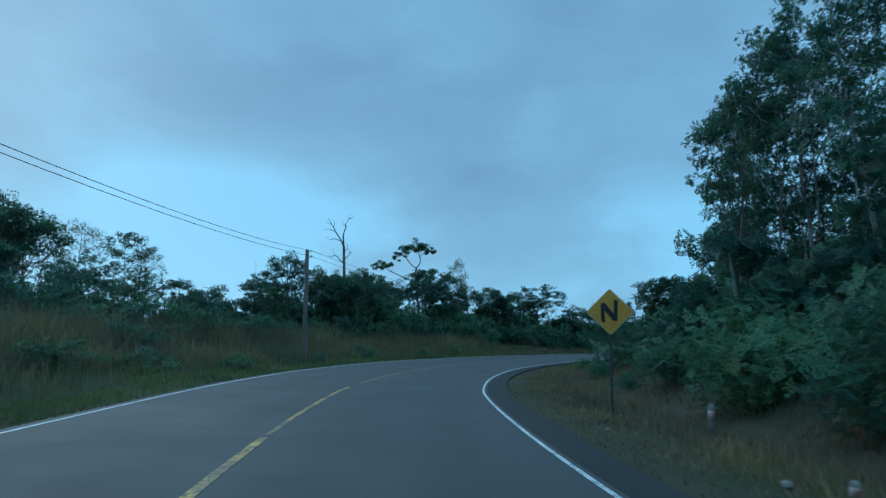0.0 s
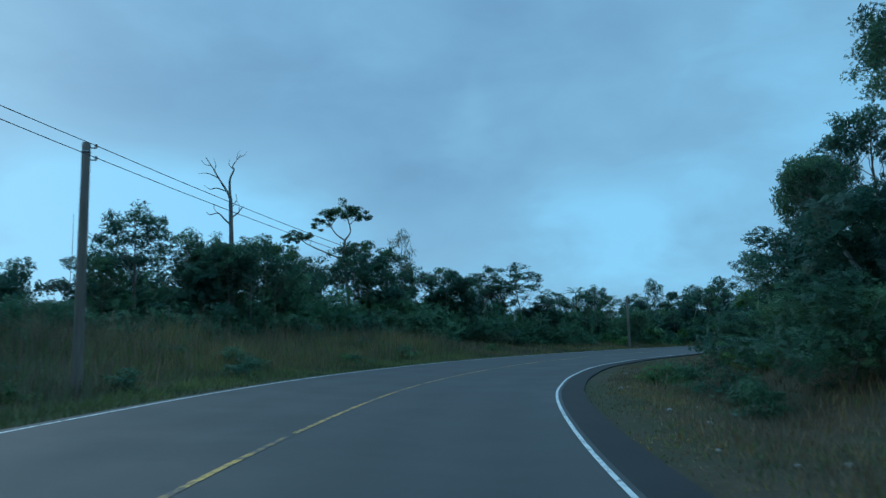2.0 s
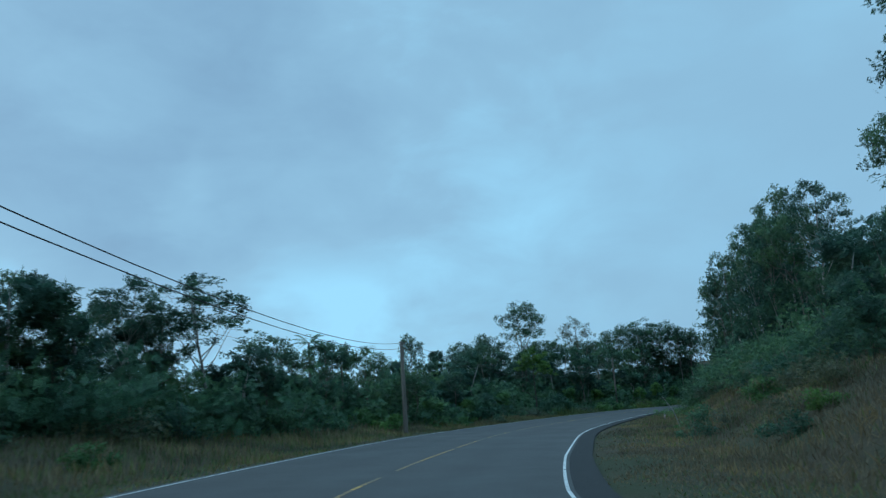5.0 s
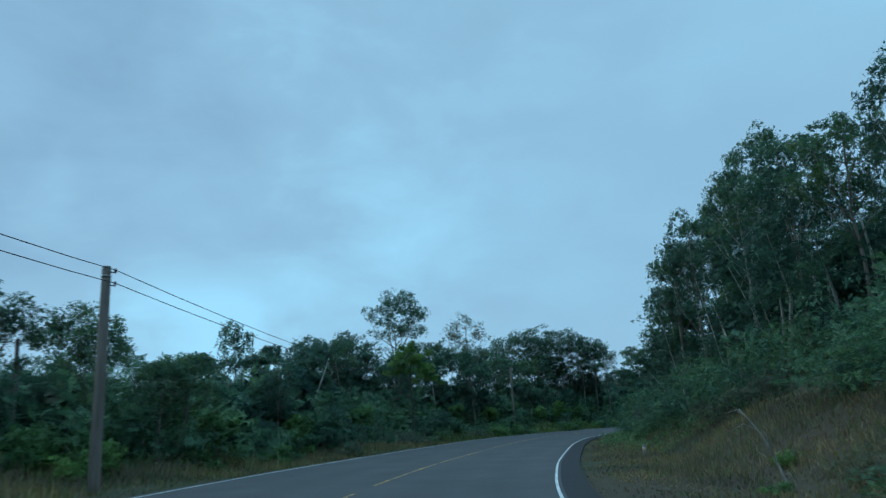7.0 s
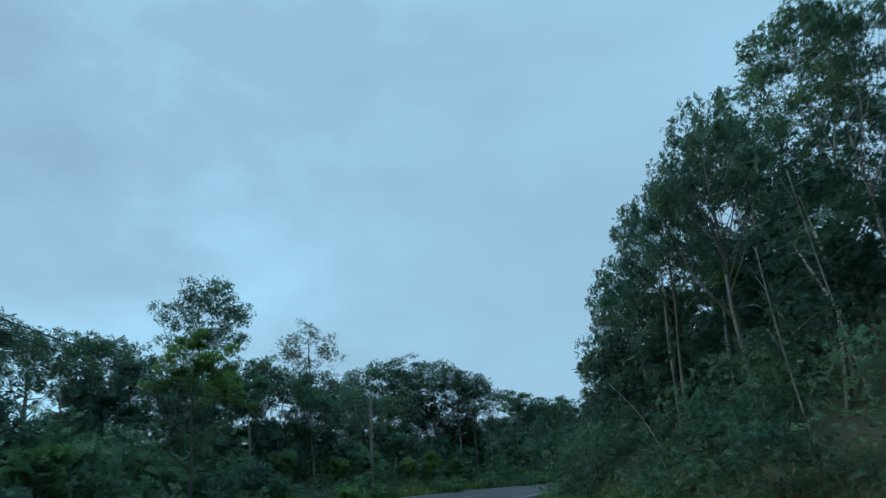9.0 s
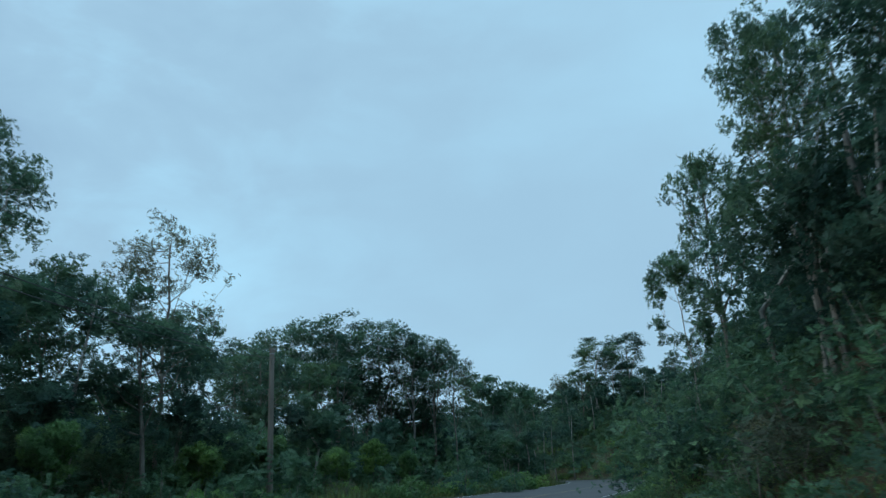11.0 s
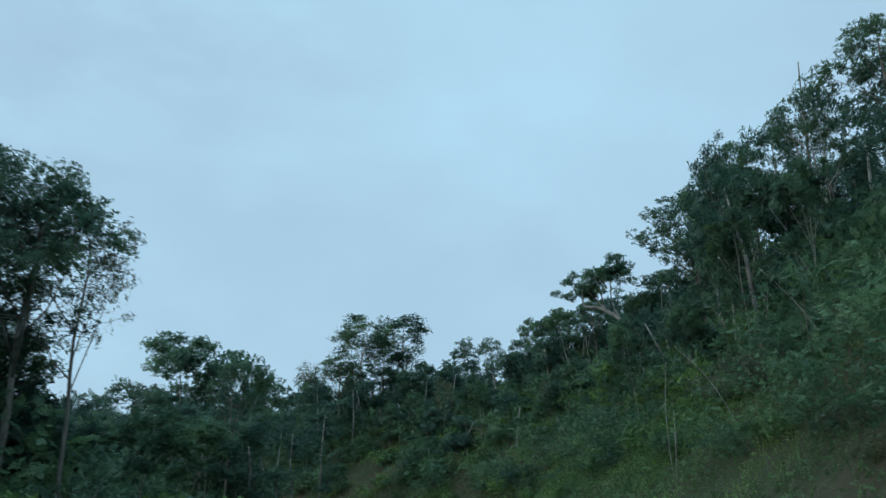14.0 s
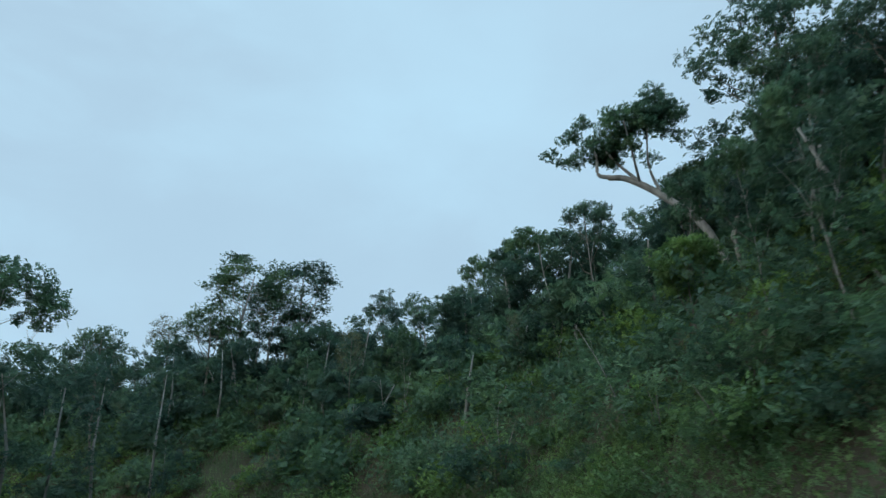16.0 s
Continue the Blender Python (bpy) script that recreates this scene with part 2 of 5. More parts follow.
class Tubes:
    """Tapered tubes along lines, gathered into one mesh."""

    def __init__(self, sides=6):
        self.v, self.f, self.k = [], [], sides

    def add(self, pts, radii):
        k, base = self.k, len(self.v)
        pts = [Vector(p) for p in pts]
        for i, p in enumerate(pts):
            d = (pts[min(i + 1, len(pts) - 1)] - pts[max(i - 1, 0)]).normalized()
            u = d.orthogonal().normalized() if abs(d.z) < 0.99 else Vector((1, 0, 0))
            if abs(d.z) >= 0.99:
                u = (u - d * u.dot(d)).normalized()
            else:
                u = Vector((0, 0, 1)).cross(d).normalized()
            w = d.cross(u)
            for j in range(k):
                q = 2 * math.pi * j / k
                self.v.append(p + (u * math.cos(q) + w * math.sin(q)) * radii[i])
        for i in range(len(pts) - 1):
            for j in range(k):
                a, b = base + i * k + j, base + i * k + (j + 1) % k
                self.f.append((a, b, b + k, a + k))
        self.f.append(tuple(base + (len(pts) - 1) * k + j for j in range(k)))
        self.f.append(tuple(base + j for j in reversed(range(k))))

    def mesh(self, name, material):
        return mesh_of(name, self.v, self.f, material, True)


def leaf_quads(rng, centres, length, width, droop=0.3, spread=1.0):
    """Folded diamond leaves or leaf sprays at the centres."""
    n = len(centres)
    az, el = rng.uniform(0, 2 * np.pi, n), rng.normal(-droop, 0.55, n)
    d = np.stack([np.cos(az) * np.cos(el), np.sin(az) * np.cos(el), np.sin(el)], 1)
    up = rng.normal(0, spread * 0.5, (n, 3)) + np.array([0, 0, 1.0])
    s = np.cross(d, up)
    s /= np.linalg.norm(s, axis=1)[:, None] + 1e-9
    L = (length * rng.uniform(0.6, 1.4, n))[:, None]
    W = (width * rng.uniform(0.6, 1.4, n))[:, None]
    c = centres
    return np.stack([c - d * L / 2, c + s * W / 2 - d * L * 0.05, c + d * L / 2, c - s * W / 2 - d * L * 0.05], 1)


def rounded(q, out):
    """Adds to loose leaves the direction in which the clump they sit on swells, as a fifth row."""
    g = np.cross(q[:, 2] - q[:, 0], q[:, 3] - q[:, 1])
    g /= np.linalg.norm(g, axis=1)[:, None] + 1e-9
    back = (g * out).sum(1) < 0
    q[back] = q[back][:, ::-1]
    g[back] *= -1
    n = out / (np.linalg.norm(out, axis=1)[:, None] + 1e-9) + 0.6 * g
    n /= np.linalg.norm(n, axis=1)[:, None] + 1e-9
    return np.concatenate([q, n[:, None]], 1)


def clumps(rng, cen, siz, leaves, leaf, core=0.16, flat=0.66):
    """Leaves in round clumps: a loose core of large sprays inside a shell of small ones, thicker above."""
    w = siz ** 2
    heart = (cen * w[:, None]).sum(0) / w.sum()
    girth = max(0.3, float(np.abs(cen - heart).max()))
    k = rng.choice(len(cen), leaves, p=w / w.sum())
    d = rng.normal(0, 1, (leaves, 3))
    d[:, 2] = d[:, 2] + 0.35
    d /= np.linalg.norm(d, axis=1)[:, None]
    r = siz[k] * rng.uniform(0.62, 1.12, leaves)
    at_leaf = cen[k] + d * r[:, None] * np.array([1.15, 1.15, flat])
    outer = rounded(leaf_quads(rng, at_leaf, leaf, leaf * 0.6), d + 0.4 * (at_leaf - heart) / girth + np.array([0, 0, 0.5]))
    n = int(leaves * core)
    k = rng.choice(len(cen), n, p=w / w.sum())
    d = rng.normal(0, 0.34, (n, 3))
    at_leaf = cen[k] + d * siz[k][:, None] * np.array([1.15, 1.15, flat])
    inner = rounded(leaf_quads(rng, at_leaf, leaf * 1.7, leaf * 1.1, 0.0), d + 0.3 * (at_leaf - heart) / girth + np.array([0, 0, 0.4]))
    return np.concatenate([outer, inner])


# ---- the line of the road: what lies how far along it and beside it ----
LINE = [(3.2, -60), (1.6, -30), (0.4, -8), (0.0, 0), (-0.5, 12.5), (-0.3, 24.9), (1.2, 37.3), (4.0, 49.6), (8.9, 61.8), (15.9, 73.4), (23.6, 84.4), (31.7, 95.0),
        (40.4, 104.3), (49.6, 113.0), (58.9, 121.3), (68.8, 129.2), (80.0, 136.0), (91.4, 140.6), (102.9, 144.0), (114.5, 147.0), (126, 150.6), (138, 156), (148, 164.5), (156, 175.5), (160, 190), (162, 215), (161, 260)]


def smooth_line(pts, step=1.0):
    p = np.array(pts, float)
    p = np.vstack([2 * p[0] - p[1], p, 2 * p[-1] - p[-2]])
    res = []
    for i in range(1, len(p) - 2):
        m = max(2, int(np.linalg.norm(p[i + 1] - p[i]) / step * 4))
        for u in np.arange(m) / m:
            res.append(0.5 * (2 * p[i] + (p[i + 1] - p[i - 1]) * u + (2 * p[i - 1] - 5 * p[i] + 4 * p[i + 1] - p[i + 2]) * u * u + (3 * p[i] - p[i - 1] - 3 * p[i + 1] + p[i + 2]) * u ** 3))
    res = np.array(res)
    s = np.concatenate([[0], np.cumsum(np.linalg.norm(np.diff(res, axis=0), axis=1))])
    q = np.arange(0, s[-1], step)
    return np.stack([np.interp(q, s, res[:, 0]), np.interp(q, s, res[:, 1])], 1), q


AXIS, ALONG = smooth_line(LINE)
ALONG = ALONG - ALONG[np.argmin(np.linalg.norm(AXIS, axis=1))]
TAN = np.gradient(AXIS, axis=0)
TAN /= np.linalg.norm(TAN, axis=1)[:, None]
LEFT = np.stack([-TAN[:, 1], TAN[:, 0]], 1)


def on_line(s, o):
    """The place o metres to the left of the line, s metres along it."""
    x = np.interp(s, ALONG, AXIS[:, 0]) + o * np.interp(s, ALONG, LEFT[:, 0])
    y = np.interp(s, ALONG, AXIS[:, 1]) + o * np.interp(s, ALONG, LEFT[:, 1])
    return x, y


def beside(x, y):
    """How far along the line a place is, and how far to its left."""
    x, y = np.atleast_1d(np.asarray(x, float)), np.atleast_1d(np.asarray(y, float))
    s, o = np.empty(len(x)), np.empty(len(x))
    for i in range(0, len(x), 4000):
        dx, dy = x[i:i + 4000, None] - AXIS[None, :, 0], y[i:i + 4000, None] - AXIS[None, :, 1]
        d2 = dx * dx + dy * dy
        k = np.argmin(d2, axis=1)
        r = np.arange(len(k))
        side = LEFT[k, 0] * dx[r, k] + LEFT[k, 1] * dy[r, k]
        s[i:i + 4000], o[i:i + 4000] = ALONG[k], np.sign(side + 1e-9) * np.sqrt(d2[r, k])
    return s, o


STATIONS = [-60, 5, 14, 23, 32, 41, 50, 59, 68, 77, 86, 95, 104, 113, 122, 131, 140, 149, 170, 300]
RIGHT_EDGE = [-2.15, -2.13, -1.90, -1.71, -1.70, -1.78, -1.85, -1.70, -1.28, -1.06, -1.25, -1.62, -1.92, -2.12, -2.27, -2.37, -2.42, -2.45, -2.4, -2.3]
CENTRE = [1.9, 1.95, 2.33, 2.61, 2.69, 2.67, 2.60, 2.60, 2.80, 3.00, 2.95, 2.80, 2.66, 2.53, 2.39, 2.22, 2.08, 1.98, 1.95, 1.95]
LEFT_EDGE = [5.9, 5.9, 6.26, 6.65, 7.05, 7.20, 7.24, 7.24, 7.32, 7.5, 7.65, 7.76, 7.80, 7.70, 7.50, 7.25, 7.05, 6.9, 6.8, 6.8]
ROAD_DROP = 0.15   # the road's crown line lies this far below the datum
BANKING = [0.01, 0.013, 0.019, 0.026, 0.031, 0.034, 0.036, 0.037, 0.038, 0.038, 0.035, 0.032, 0.028, 0.027, 0.026, 0.025, 0.026, 0.028, 0.03, 0.0]


def ease(t):
    t = np.clip(t, 0, 1)
    return t * t * (3 - 2 * t)


def lumps(x, y, scale):
    return (np.sin(x / scale * 1.3 + 0.7 * np.sin(y / scale * 0.9)) + np.sin(y / scale * 1.1 + 1.9 + 0.8 * np.sin(x / scale * 0.7)) + 0.5 * np.sin((x + y) / scale * 2.3 + 0.4)) / 2.5


def ground_z(x, y):
    s, o = beside(x, y)
    x, y = np.atleast_1d(np.asarray(x, float)), np.atleast_1d(np.asarray(y, float))
    k = np.interp(s, STATIONS, BANKING)
    le, re = np.interp(s, STATIONS, LEFT_EDGE) + 0.7, np.interp(s, STATIONS, RIGHT_EDGE) - 1.1
    oc = np.clip(o, re, le)
    z = k * oc - 0.07 - ROAD_DROP
    # left verge: a shallow ditch, then a low rise towards the trees
    dl = np.maximum(o - le, 0)
    z = z + 0.09 * ease(dl / 1.0) - 0.15 * ease(dl / 2) * (1 - ease((dl - 2) / 3)) + np.interp(s, [-60, 70, 110, 300], [1.6, 1.5, 0.9, 0.9]) * ease((dl - 2) / 12)
    # right side: a verge, the bank, the wooded hill
    dr = np.maximum(re - o, 0)
    toe = np.interp(s, [-60, 0, 25, 45, 60, 80, 100, 130, 150, 175, 300], [4, 4, 4.5, 4, 4.5, 4.5, 4.5, 3.5, 2.5, 1.2, 1.5])
    steep = np.interp(s, [-60, 0, 40, 60, 90, 140, 165, 195, 212, 235, 300], [0.25, 0.3, 0.35, 0.5, 0.45, 0.55, 0.72, 0.78, 0.95, 0.95, 0.75])
    crest = np.interp(s, [-60, 0, 50, 100, 150, 185, 230, 250, 300], [3, 3, 5, 7, 11, 20, 20, 14, 13])
    h = np.maximum(dr - toe, 0) * steep
    z = z + 0.03 * ease(dr / 0.8) - np.interp(s, [-60, 0, 45, 75], [0.45, 0.5, 0.42, 0.2]) * ease((dr - 0.5) / 3) + crest * (1 - np.exp(-h / crest)) * 1.15
    away = ease((np.abs(o) - 5) / 10)
    z = z + 0.35 * away * lumps(x, y, 4.5) + 0.9 * ease((np.abs(o) - 25) / 40) * lumps(x, y, 17)
    return z


# ---- ground: one sheet to the horizon ----
def graded(lo, hi, step, far):
    core = np.arange(lo, hi + step / 2, step)
    outer = np.array([6, 14, 26, 45, 75, 130, 230, 420, 800, 1500, 2600], float)
    outer = outer[outer < far]
    return np.concatenate([(lo - outer)[::-1], core, hi + outer])


gx, gy = graded(-50, 215, 1.25, 3000), graded(-45, 225, 1.25, 3000)
GX, GY = np.meshgrid(gx, gy)
GZ = ground_z(GX.ravel(), GY.ravel())
far = ease((np.maximum.reduce([-50 - GX, GX - 215, -45 - GY, GY - 225]).ravel() - 5) / 300)
GZ = GZ * (1 - far) + 3.0 * far
gv = np.stack([GX.ravel(), GY.ravel(), GZ], 1)
nx = len(gx)
ii = (np.arange(len(gy) - 1)[:, None] * nx + np.arange(nx - 1)[None, :]).ravel()
gf = np.stack([ii, ii + 1, ii + nx + 1, ii + nx], 1)
ground = new("ground", mesh_of("ground", gv, gf.tolist(), SOIL, True))
tagged(ground, "brown and green soil verge under rough grass", "ground", kind="structure")


# ---- road ----
def strip(name, s0, s1, o0, o1, lift, material, step=1.0, skirt=0.0):
    """A band of road between two offsets (functions of the way along)."""
    ss = np.append(np.arange(s0, s1, step), s1)
    k = np.interp(ss, STATIONS, BANKING)
    a, b = o0(ss), o1(ss)
    ax, ay = on_line(ss, a)
    bx, by = on_line(ss, b)
    v = [(x, y, z) for x, y, z in zip(ax, ay, k * a + lift - ROAD_DROP)] + [(x, y, z) for x, y, z in zip(bx, by, k * b + lift - ROAD_DROP)]
    n = len(ss)
    f = [(i, i + 1, n + i + 1, n + i) for i in range(n - 1)]
    f = [tuple(reversed(q)) for q in f]
    if skirt:
        v += [(x, y, z - skirt) for x, y, z in v]
        m = 2 * n
        f += [(i, i + 1, m + i + 1, m + i) for i in range(n - 1)] + [(n + i + 1, n + i, m + n + i, m + n + i + 1) for i in range(n - 1)]
    me = mesh_of(name, v, f, material)
    lane = np.concatenate([a, b])
    lane = np.concatenate([lane, lane]) if skirt else lane
    me.attributes.new("across", "FLOAT", "POINT").data.foreach_set("value", np.ascontiguousarray(lane + 0.6, dtype=np.float32))
    return me


S0, S1 = -55.0, 280.0
at = lambda table, d=0.0: (lambda s: np.interp(s, STATIONS, table) + d)
road = new("road", strip("road", S0, S1, at(LEFT_EDGE, 0.25), at(RIGHT_EDGE, -0.12), 0.0, ASPHALT, skirt=0.3))
tagged(road, "two-lane grey asphalt road, worn smooth, curving round the hill", "road", kind="structure")
sh = new("shoulder", strip("shoulder", S0, S1, at(RIGHT_EDGE, -0.12), at(RIGHT_EDGE, -0.78), -0.006, SHOULDER, skirt=0.3))
tagged(sh, "narrow dark asphalt shoulder beside the lane", "road shoulder", kind="structure")
for nm, table, w in (("edge_line", RIGHT_EDGE, 0.036), ("edge_line", LEFT_EDGE, 0.038)):
    e = new(nm, strip(nm, S0, S1, at(table, w), at(table, -w), 0.006, PAINT_WHITE))
    tagged(e, "thin white painted edge line on the asphalt", "road marking", kind="structure")
GAPS = [(-24.0, 0.6), (-12.5, 0.6), (-0.5, 0.5), (11.4, 0.35), (23.6, 2.2), (36.0, 0.4), (48.5, 0.5), (60.0, 0.5), (70.5, 0.7), (80.0, 1.7), (91.0, 0.8), (99.5, 0.8), (107.2, 2.2), (119.0, 0.8), (131, 1), (143, 1), (155, 1), (167, 1), (179, 1), (191, 1), (203, 1), (215, 1)]
for (g0, gl), (g1, _) in zip(GAPS, GAPS[1:]):
    half = 0.068 if g0 < 0 else 0.048
    e = new("centre_line", strip("centre_line", g0 + gl, g1, at(CENTRE, half), at(CENTRE, -half), 0.006, PAINT_YELLOW))
    tagged(e, "worn yellow painted centre line dash", "road marking", kind="structure")


# ---- trees ----
def grow(rng, height, trunk_r, bare, crown_w, flat=1.0, limbs=9, lean=(0, 0), leaves=3000, leaf=0.34, puff=1.0, twigs=3, sides=4):
    """A skeleton of trunk and limbs, and the leaves at the ends of its twigs."""
    tubes = Tubes(sides)
    n = 8
    wob = rng.normal(0, 0.02 * height, (n + 1, 2)).cumsum(0) * 0.35
    z = np.linspace(0, height * 0.86, n + 1)
    tx, ty = lean[0] * (z / height) ** 1.2 * height + wob[:, 0] - wob[0, 0], lean[1] * (z / height) ** 1.2 * height + wob[:, 1] - wob[0, 1]
    rad = trunk_r * (1 - 0.85 * z / height) + trunk_r * 0.5 * np.exp(-z / 0.5)
    tubes.add(np.stack([tx, ty, z - 0.3 * (z == 0)], 1), rad)
    blobs = []
    zb = bare * 0.8 * height
    mid_z, half_z, half_r = (zb + height) / 2, (height - zb) / 2, crown_w / 2

    def inside(p):
        """Draws a twig's end back into the rounded outline of the crown."""
        c = np.array([np.interp(mid_z, z, tx), np.interp(mid_z, z, ty), mid_z])
        v = (p - c) / np.array([half_r, half_r, half_z])
        q = np.linalg.norm(v)
        lim = 0.84 + 0.10 * math.sin(5 * v[0] + 3 * v[1])
        return p if q < lim else c + (p - c) * lim / q

    for i in range(limbs):
        u = bare + (1 - bare) * (i + rng.uniform(0, 1)) / limbs
        zz = min(u, 0.97) * height * 0.86
        b = np.array([np.interp(zz, z, tx), np.interp(zz, z, ty), zz])
        az = i * 2.4 + rng.normal(0, 0.5)
        prof = np.sqrt(max(0.12, 1 - ((u - (bare + 0.45 * (1 - bare))) / (0.62 * (1 - bare))) ** 2))
        out = crown_w * 0.5 * prof * rng.uniform(0.6, 1.12)
        rise = (height - zz) * rng.uniform(0.2, 0.7) * flat + 0.2 * out
        tip = inside(b + np.array([math.cos(az) * out, math.sin(az) * out, rise]))
        mid = b + (tip - b) * 0.5 + np.array([0, 0, -0.12 * out]) + rng.normal(0, 0.08 * out, 3)
        r0 = float(np.interp(zz, z, rad)) * 0.55
        tubes.add([b, mid, tip], [r0, r0 * 0.6, r0 * 0.2])
        blobs.append((tip, rng.uniform(0.7, 1.2)))
        for _ in range(twigs):
            t2 = mid + (tip - mid) * rng.uniform(0.1, 0.9)
            e = t2 + rng.normal(0, 1, 3) * np.array([1, 1, 0.7]) * (0.17 * crown_w) + np.array([0, 0, 0.05 * crown_w])
            e = inside(e)
            tubes.add([t2, (t2 + e) / 2 + rng.normal(0, 0.1, 3), e], [r0 * 0.35, r0 * 0.25, r0 * 0.1])
            blobs.append((e, rng.uniform(0.45, 1.0)))
    blobs.append((np.array([tx[-1], ty[-1], height * 0.91]), 0.9))
    cen = np.array([b[0] for b in blobs])
    siz = np.array([b[1] for b in blobs]) * crown_w * 0.135 * puff
    return tubes, clumps(rng, cen, siz, leaves, leaf, 0.26)


STOCK = {}


def stock(kind, make):
    STOCK.setdefault(kind, []).append(make)


def tree_meshes(seed, bark, leaf_mat, **kw):
    rng = np.random.default_rng(seed)
    tubes, q = grow(rng, **kw)
    return tubes.mesh("trunk", bark), quads_mesh("crown", q, leaf_mat)


for i in range(6):   # forest trees, 12 m
    r = np.random.default_rng(100 + i)
    stock("forest", tree_meshes(10 + i, BARK, LEAF, height=12, trunk_r=0.17, bare=r.uniform(0.28, 0.42), crown_w=r.uniform(6.4, 8.2), limbs=13, leaves=2000, leaf=0.36, puff=0.84, twigs=4, lean=r.normal(0, 0.05, 2)))
for i in range(5):   # tall trees with pale trunks and open crowns, 16 m
    r = np.random.default_rng(200 + i)
    stock("tall", tree_meshes(30 + i, BARK_PALE, LEAF, height=16, trunk_r=0.17, bare=r.uniform(0.32, 0.44), crown_w=r.uniform(6.8, 8.4), limbs=15, leaves=3000, leaf=0.325, puff=0.80, twigs=4, lean=r.normal(0, 0.06, 2)))
for i in range(3):   # sparse crowns
    stock("sparse", tree_meshes(50 + i, BARK, LEAF_GREY, height=13, trunk_r=0.13, bare=0.4, crown_w=6.5, limbs=11, leaves=1100, leaf=0.34, puff=0.9, twigs=6))
for i in range(3):   # broad domed crowns
    stock("dome", tree_meshes(55 + i, BARK_PALE, LEAF, height=16, trunk_r=0.22, bare=0.46, crown_w=10.5, limbs=16, leaves=3900, leaf=0.315, puff=0.66, twigs=5))
for i in range(2):   # umbrella crowns
    stock("umbrella", tree_meshes(60 + i, BARK, LEAF, height=13, trunk_r=0.12, bare=0.68, crown_w=8.5, flat=0.6, limbs=7, leaves=2000, leaf=0.26, puff=0.8, twigs=2, lean=(0.1, 0.0)))
for i in range(4):   # slim pole trees on the bank
    r = np.random.default_rng(300 + i)
    stock("slim", tree_meshes(70 + i, BARK_PALE, LEAF_SHRUB, height=9, trunk_r=0.06, bare=0.3, crown_w=4.4, limbs=11, leaves=1700, leaf=0.31, puff=0.95, lean=r.normal(0, 0.12, 2)))
for i in range(3):   # fresh green small trees
    stock("fresh", tree_meshes(80 + i, BARK, LEAF_BRIGHT, height=6, trunk_r=0.07, bare=0.2, crown_w=4.6, limbs=9, leaves=1900, leaf=0.36, puff=1.15))


def bush_quads(seed, w, h, leaves, leaf):
    rng = np.random.default_rng(seed)
    m = 16
    bc = np.stack([rng.normal(0, 0.27 * w, m), rng.normal(0, 0.27 * w, m), rng.uniform(0.08, 0.78, m) * h], 1)
    bc[:, 2] *= 1.1 - 0.9 * np.clip(np.hypot(bc[:, 0], bc[:, 1]) / w, 0, 0.7)
    q = clumps(rng, bc, rng.uniform(0.14, 0.26, m) * w, leaves, leaf, 0.14, 0.75)
    q[:, :4, 2] = np.abs(q[:, :4, 2]) + 0.03
    return q


def bush_stems(seed, w, h, n=4):
    rng = np.random.default_rng(seed)
    stems = []
    for _ in range(n):
        t = Tubes(4)
        a, q = rng.uniform(0, 6.28), rng.uniform(0.15, 0.42) * w
        e = np.array([math.cos(a) * q, math.sin(a) * q, h * rng.uniform(0.6, 1.05)])
        t.add([e * np.array([0.12, 0.12, 0]) - np.array([0, 0, 0.2]), e * 0.5 + rng.normal(0, 0.1, 3), e], [0.035, 0.025, 0.008])
        stems.append(t.mesh("stem", BARK))
    return stems


for kind, n, seed, w, h, leaves, leaf, mat in (("bush", 4, 400, 3.2, 2.6, 780, 0.30, LEAF_SHRUB), ("thicket", 4, 420, 5.5, 4.6, 980, 0.45, LEAF), ("fresh_bush", 3, 440, 2.6, 2.0, 640, 0.33, LEAF_BRIGHT), ("brush", 3, 460, 3.4, 2.0, 600, 0.33, LEAF_GREY)):
    for i in range(n):
        stock(kind, (bush_stems(seed + i, w, h), quads_mesh("foliage", bush_quads(seed + i, w, h, leaves, leaf), mat)))

TREE_TAGS = {
    "forest": ("dark green broadleaf forest tree with grey trunk", "tree", "forest trees"),
    "tall": ("tall forest tree with pale trunk and open crown", "tree", "tall pale-trunked trees"),
    "dome": ("broad domed forest tree with pale forked trunk", "tree", "domed trees"),
    "sparse": ("half-bare tree with a thin grey-green crown", "tree", "thin-crowned trees"),
    "umbrella": ("flat-crowned umbrella tree rising over the forest edge", "tree", "umbrella trees"),
    "slim": ("slim pale-stemmed young tree leaning over the bank", "tree", "slim bank trees"),
    "fresh": ("small bright green young tree at the forest edge", "tree", "young green trees"),
}
BASE_H = {"forest": 12, "dome": 16, "tall": 16, "sparse": 13, "umbrella": 13, "slim": 9, "fresh": 6}
prng = random.Random(5)


def plant_tree(kind, x, y, top=None, height=None, width=1.0, variant=None, turn=None):
    """A tree standing on the ground; top is the height of its tip over the datum."""
    z = float(ground_z(x, y)[0])
    h = height if height else max(2.5, top - z)
    k = h / BASE_H[kind]
    v = STOCK[kind]
    pick = random.Random(int(x * 131) * 977 + int(y * 97))
    tm, cm = v[pick.randrange(len(v)) if variant is None else variant % len(v)]
    t = new("tree")
    kw = width * max(k, 0.7 * k + 0.3 * min(k, 1.0))
    t.matrix_basis = pose(x, y, z - 0.1, 0, 0, pick.uniform(0, 360) if turn is None else turn) @ Matrix.Diagonal((kw, kw, k, 1))
    child("trunk", tm, t)
    child("crown", cm, t)
    tagged(t, *TREE_TAGS[kind])
    return t


